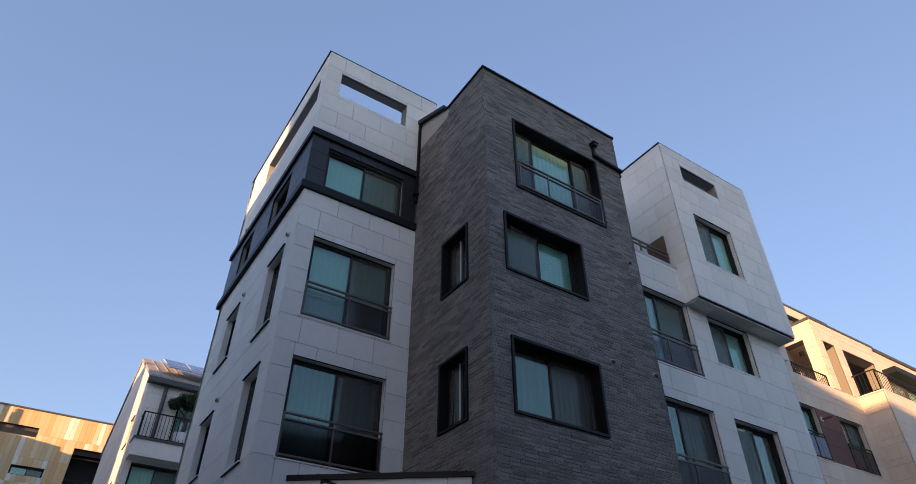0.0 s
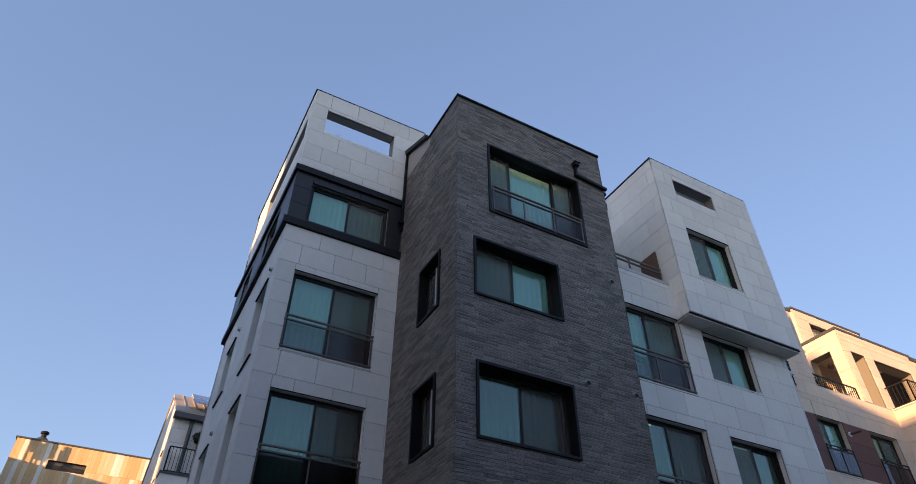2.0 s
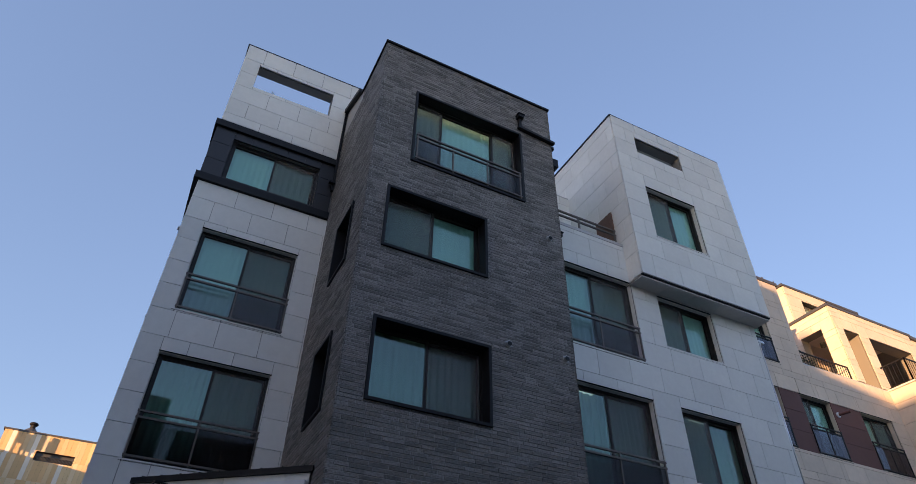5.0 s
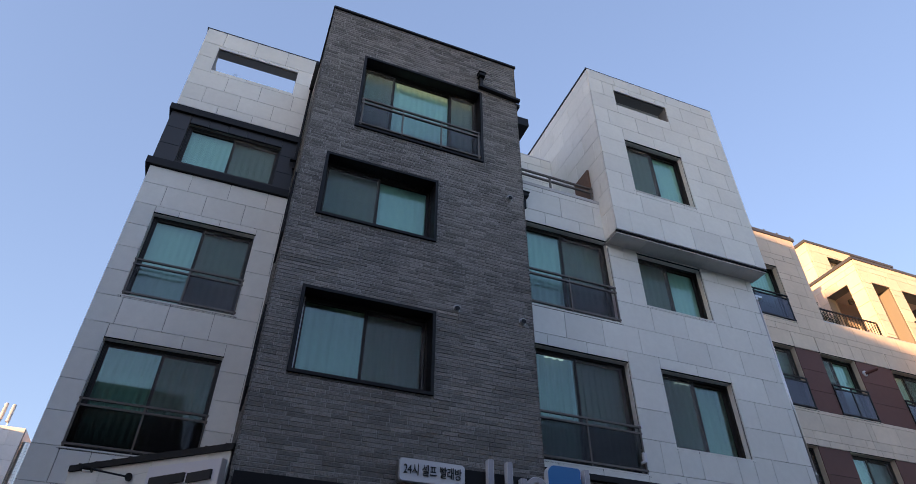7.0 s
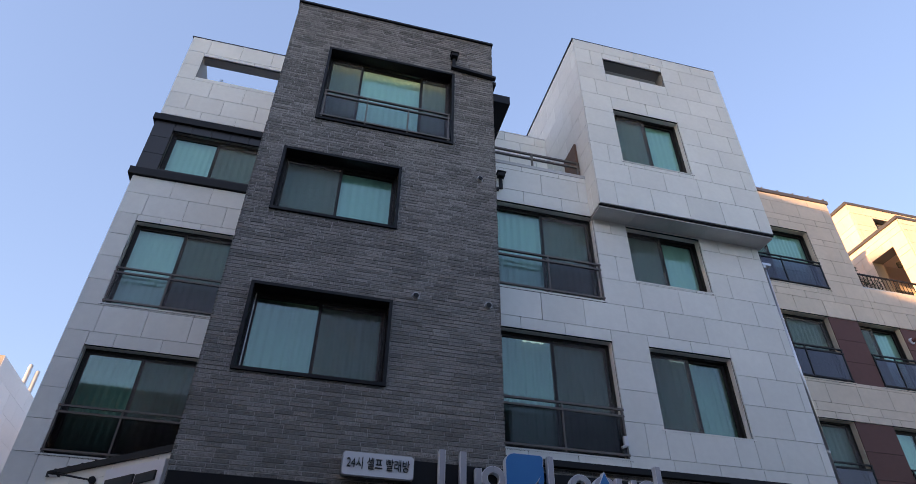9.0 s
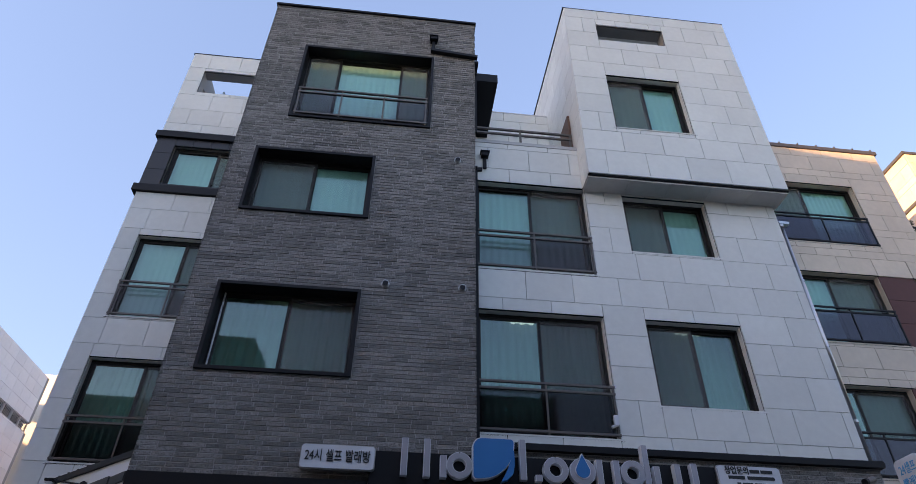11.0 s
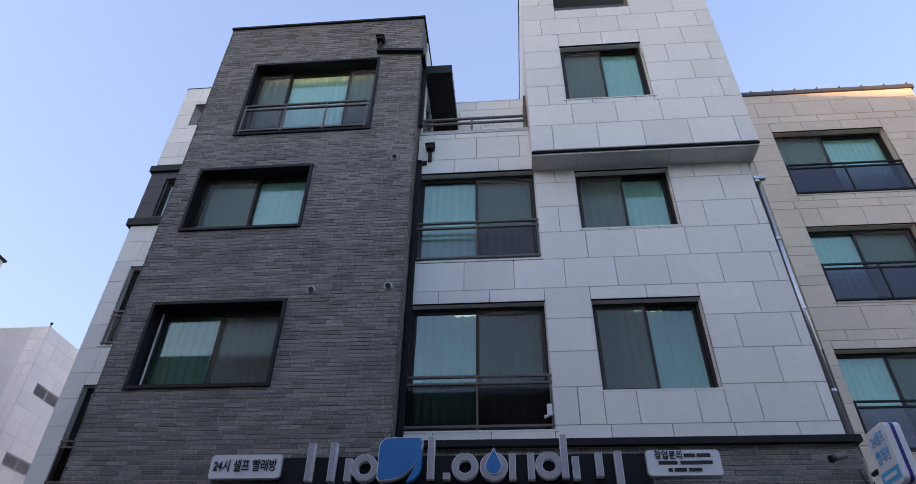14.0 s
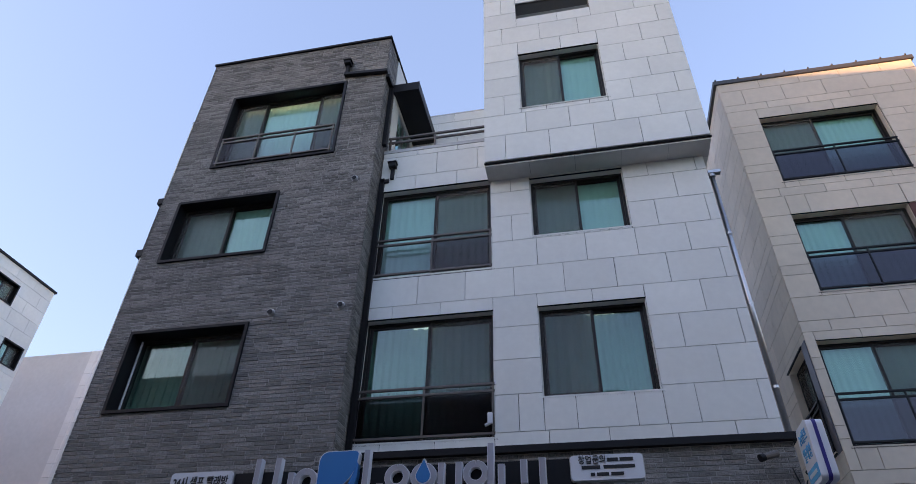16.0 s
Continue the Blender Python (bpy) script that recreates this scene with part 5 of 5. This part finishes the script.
far = thing("far_block", "far pale block beyond the tiled building", "building")
fw = wall("pale_wall", east(-9.0), 36.0, 48.0, 0.0, 17.8, [], 0.3, M["joint"], far, "pale panel wall", d=-0.02)
LATER.append(lambda: cladding(east(-9.02), 36.0, 48.0, rows_of(9.0, 17.8, 9.0, 1.1), 1.6, [], fw, M["tile"], shift=0.2))
wall("pale_wall", front(36.0), -18.0, -9.3, 0.0, 17.8, [], 0.3, M["panel"], far, "pale front wall")
wing = wall("pale_wall", front(48.0), -9.0, -6.34, 0.0, 17.8, [], 0.3, M["joint"], far, "pale panel wing", d=-0.02)
LATER.append(lambda: cladding(front(47.98), -9.0, -6.34, rows_of(9.0, 17.8, 9.0, 0.95), 1.5, [], wing, M["tile"], shift=0.3))
wall("pale_wall", east(-6.34), 48.26, 56.0, 0.0, 17.8, [], 0.3, M["tile"], far, "pale side wall of the wing")
bm = bmesh.new()
box(bm, front(0), -18.0, -9.3, 17.3, 17.5, -56.0, -36.3)
box(bm, front(0), -9.3, -6.64, 17.3, 17.5, -56.0, -48.3)
part("roof", bm, M["concrete"], far, "flat roof of the far block")
bm = bmesh.new()
for k in range(48):
    z = 7.9 + 0.19 * k
    tube(bm, (-6.05, 48.5, z), (-6.05, 48.5, z + 0.17), 0.25, 14)
    tube(bm, (-6.05, 48.5, z + 0.17), (-6.05, 48.5, z + 0.19), 0.28, 14)
part("spiral_duct", bm, M["steel"], far, "ribbed round metal duct up the corner")


def antenna_mast(spots):
    """A few pale cylindrical antennas, each on its own pole."""
    mast = thing("antenna_mast", "pale cylindrical phone antennas on poles above a roof edge", "antenna", group="phone antennas")
    for x, y, foot, low, top in spots:
        bm = bmesh.new()
        tube(bm, (x, y, low), (x, y, top), 0.13, 12)
        body = part("antenna", bm, M["sill"], mast)
        bm = bmesh.new()
        tube(bm, (x, y, top), (x, y, top + 0.04), 0.10, 12)
        part("end_cap", bm, M["concrete"], body)
        bm = bmesh.new()
        tube(bm, (x, y + 0.2, foot), (x, y + 0.2, top - 0.3), 0.045, 8)
        part("pole", bm, M["steel"], mast)
        for z in (low + 0.25, top - 0.45):
            bm = bmesh.new()
            box(bm, front(y + 0.2), x - 0.07, x + 0.07, z, z + 0.08, 0.0, 0.12)
            part("clamp", bm, M["rail"], mast)


antenna_mast(((-9.98, 42.0, 17.5, 18.4, 19.95), (-9.53, 42.2, 17.5, 18.2, 19.66)))
antenna_mast(((-7.82, 49.0, 17.5, 18.4, 19.6), (-8.35, 49.2, 17.5, 18.6, 19.7)))
antenna_mast(((-9.83, 49.0, 17.5, 18.9, 20.3), (-9.08, 49.0, 17.5, 18.4, 19.7), (-8.85, 49.3, 17.5, 18.4, 19.5)))

# ---- street lamp reaching over the street ----
street_lamp = thing("street_lamp", "black street lamp with a slim rounded head", "street lamp")
bm = bmesh.new()
tip = [(4.49 + 0.135 * math.cos(radians(a)), -0.50 + 0.135 * math.sin(radians(a)), 4.73) for a in range(0, 181, 15)]
prism(bm, tip + [(4.40, -1.05, 4.75), (4.58, -1.05, 4.75)], (0, 0, 0.10))
part("lamp_head", bm, M["black"], street_lamp, bevel=0.03)
bm = bmesh.new()
tube(bm, (4.49, -1.0, 4.80), (4.49, -4.85, 4.92), 0.035, 12)
part("arm", bm, M["black"], street_lamp)
bm = bmesh.new()
tube(bm, (4.49, -4.85, 0.0), (4.49, -4.85, 5.05), 0.08, 16, 0.055)
part("pole", bm, M["black"], street_lamp)
bm = bmesh.new()
tube(bm, (4.49, -4.85, 0.0), (4.49, -4.85, 0.35), 0.13, 16, 0.11)
part("base", bm, M["black"], street_lamp)

# ---- unseen houses behind the camera and down the street, placed for shade ----
def plain_house(x0, x1, y0, y1, z1, material, label, holes=True, rise=0.0):
    ob = thing("unseen_house", label, "building", group="plain houses round the street")
    hs = []
    if holes:
        n = max(2, int((x1 - x0) / 4.5))
        for k in range(n):
            c = x0 + (x1 - x0) * (k + 0.5) / n
            hs += [(c - 0.9, c + 0.9, z, z + 1.5) for z in (1.0, 4.2, 7.4, 10.6, 13.8, 17.0) if z + 2 < z1]
    wall("wall", rear(y1), x0, x1, 0.0, z1, hs, 0.3, material, ob, "street wall")
    for h in hs:
        bm = bmesh.new()
        box(bm, rear(y1), h[0], h[1], h[2], h[3], -0.2, -0.18)
        part("window", bm, M["frame"], ob, "dark window")
    wall("wall", front(y0), x0, x1, 0.0, z1, [], 0.3, material, ob)
    wall("wall", west(x0), y0 + 0.3, y1 - 0.3, 0.0, z1, [], 0.3, material, ob)
    wall("wall", east(x1), y0 + 0.3, y1 - 0.3, 0.0, z1, [], 0.3, material, ob)
    bm = bmesh.new()
    ym = (y0 + y1) / 2
    if rise:
        prism(bm, [(x0, y0, z1), (x0, ym, z1 + rise), (x0, y1, z1)], (x1 - x0, 0, 0))
    else:
        box(bm, front(0), x0 - 0.1, x1 + 0.1, z1, z1 + 0.3, -y1 - 0.1, -y0 + 0.1)
    part("roof", bm, M["roof"], ob, "dark roof")


plain_house(-36.5, -29.5, -19.0, -9.0, 20.3, M["beige"], "tall unseen house across the street, added for its shade")
plain_house(-29.0, -13.0, -19.0, -9.5, 15.6, M["concrete"], "unseen grey house across the street, added for its shade")
plain_house(-12.5, -4.6, -20.0, -5.0, 11.5, M["far_render"], "unseen house across the street, sized for its shade")
plain_house(-4.2, 4.0, -20.0, -3.6, 12.4, M["far_render"], "unseen gabled house across the street, sized for its shade", rise=0.8)
plain_house(4.6, 15.0, -20.0, -5.0, 11.7, M["far_render"], "unseen low-roofed house across the street, sized for its shade", rise=0.8)
plain_house(16.0, 34.0, -20.0, -7.0, 10.5, M["far_render"], "long unseen house across the street, sized for its shade")
# added out of view only to cast shade on the far buildings
plain_house(-33.0, -30.0, -1.5, 8.5, 18.5, M["concrete"], "unseen grey block down the street, added for its shade", holes=False)
plain_house(-33.0, -30.0, 12.5, 20.0, 19.0, M["beige"], "unseen beige block down the street, added for its shade", holes=False)
plain_house(-42.0, -30.0, 24.0, 41.0, 15.5, M["beige"], "unseen gabled block down the street, added for its shade", holes=False, rise=4.0)

for f in LATER:
    f()


# ---- brickwork, last ----
COURSE = 0.064


def bricks(F, u0, u1, v0, v1, holes, parent, single, seed, loose=(0, 0, 0, 0)):
    """Courses of long thin bricks; those inside the stretch loose are single pieces, the rest one joined mesh."""
    rng = random.Random(seed)
    verts, faces = [], []
    rows = int((v1 - v0) / COURSE + 0.5)
    for r in range(rows):
        b = v0 + r * COURSE
        t = min(b + COURSE, v1)
        u = u0 - rng.uniform(0.0, 0.3)
        while u < u1 - 0.03:
            w = rng.choice((0.22, 0.26, 0.28, 0.30, 0.34))
            for q in cut((round(max(u, u0), 2), round(min(u + w, u1), 2), b, t), holes):
                if q[1] - q[0] < 0.03:
                    continue
                if loose[0] <= q[0] and q[1] <= loose[1] and loose[2] <= b and t <= loose[3] and q[3] - q[2] > 0.05:
                    piece("brick", F, (q[0], q[1], q[2], q[3]), rng.choice((0.004, 0.007, 0.010)), M["brick"], single, 0.0046, 0.002)
                    continue
                d = rng.uniform(0.003, 0.011)
                tip = rng.uniform(-0.0012, 0.0012)
                n = len(verts)
                a, e, g, h = q[0] + 0.003, q[1] - 0.003, q[2] + 0.0052, q[3] - 0.0052
                verts += [F(a, g, -0.003), F(e, g, -0.003), F(e, h, -0.003), F(a, h, -0.003), F(a + 0.002, g + 0.002 + tip, d), F(e - 0.002, g + 0.002 - tip, d), F(e - 0.002, h - 0.002 - tip, d), F(a + 0.002, h - 0.002 + tip, d)]
                faces += [(n + 4, n + 5, n + 6, n + 7), (n, n + 1, n + 5, n + 4), (n + 1, n + 2, n + 6, n + 5), (n + 2, n + 3, n + 7, n + 6), (n + 3, n, n + 4, n + 7)]
            u += w
    me = bpy.data.meshes.new("brickwork")
    me.from_pydata([tuple(p) for p in verts], [], faces)
    bm = bmesh.new()
    bm.from_mesh(me)
    bmesh.ops.recalc_face_normals(bm, faces=bm.faces)
    bm.to_mesh(me)
    bm.free()
    me.materials.append(M["brickwork"])
    ob = new("brickwork", me)
    ob.parent = single
    tagged(ob, "courses of thin charcoal bricks", kind="stuff")


grow = lambda hs: [(h[0] - 0.005, h[1] + 0.005, h[2] - 0.005, h[3] + 0.005) for h in hs]
bricks(front(BY + 0.012), BX0 - 0.012, BX1 + 0.012, 4.05, 14.22, grow(brick_holes), front_wall, front_wall, 1, (5.7, 10.2, 4.6, 5.62))
bricks(west(BX0 + 0.012), BY - 0.008, LY, 4.05, 14.22, grow(side_holes), side_wall, side_wall, 2)
bricks(east(BX1 - 0.012), BY - 0.008, 8.42, 4.05, 14.22, [], east_wall, east_wall, 3)
bricks(front(8.112), BX1 + 0.02, 16.0, 4.0, 4.84, [], low_wall, low_wall, 4, (13.3, 16.1, 4.0, 4.84))

# ---- small last things ----
glow = bpy.data.materials.new("warm_strip")
glow.use_nodes = True
glow.node_tree.nodes["Principled BSDF"].inputs["Emission Color"].default_value = (1.0, 0.70, 0.42, 1)
glow.node_tree.nodes["Principled BSDF"].inputs["Emission Strength"].default_value = 1.4
white_glow = bpy.data.materials.new("white_diffuser")
white_glow.use_nodes = True
white_glow.node_tree.nodes["Principled BSDF"].inputs["Emission Color"].default_value = (1.0, 0.97, 0.92, 1)
white_glow.node_tree.nodes["Principled BSDF"].inputs["Emission Strength"].default_value = 0.12
bm = bmesh.new()
box(bm, front(BY), 6.7, 9.15, 12.70, 12.74, -0.41, -0.39)
solo("cove_light", bm, glow, "warm strip light above the curtain inside the top window", "lamp")
twig = thing("roof_plant", "thin leafy twigs showing above the roof terrace sill", "plant")
rng = random.Random(8)
bm = bmesh.new()
tips = []
for k in range(6):
    a = Vector((3.88 + 0.06 * k, 11.14, 14.1))
    b = a + Vector((rng.uniform(-0.08, 0.08), 0, rng.uniform(0.78, 0.94)))
    tube(bm, a, b, 0.008, 5, 0.004)
    tips.append((tuple(b), 0.05))
part("stems", bm, M["bark"], twig)
foliage("leaves", tips, 50, 0.05, M["leaf"], twig, 9)
bm = bmesh.new()
box(bm, front(11.14), 3.75, 4.35, 13.5, 14.12, -0.11, 0.11, 0.02)
part("planter", bm, M["wood"], twig)

# added in every room to brighten the curtains from behind; upper ones unseen
for x, y, z in ((11.0, 9.0, 7.33), (13.9, 9.0, 7.33), (7.1, 8.8, 7.33), (11.2, 9.2, 10.2), (13.8, 9.2, 10.2), (7.2, 9.0, 10.2), (7.9, 8.9, 13.4), (13.7, 9.0, 13.5), (4.3, 11.9, 7.33), (4.3, 11.9, 10.2), (4.4, 11.9, 13.2)):
    bm = bmesh.new()
    tube(bm, (x, y, z), (x, y, z - 0.05), 0.34, 28, 0.36)
    disc = solo("ceiling_lamp", bm, M["sign_white"], "round flush ceiling lamp behind the curtain, added to brighten it", "lamp", group="ceiling lamps")
    bm = bmesh.new()
    tube(bm, (x, y, z - 0.05), (x, y, z - 0.08), 0.33, 28, 0.30)
    part("diffuser", bm, white_glow, disc, "softly lit round diffuser")
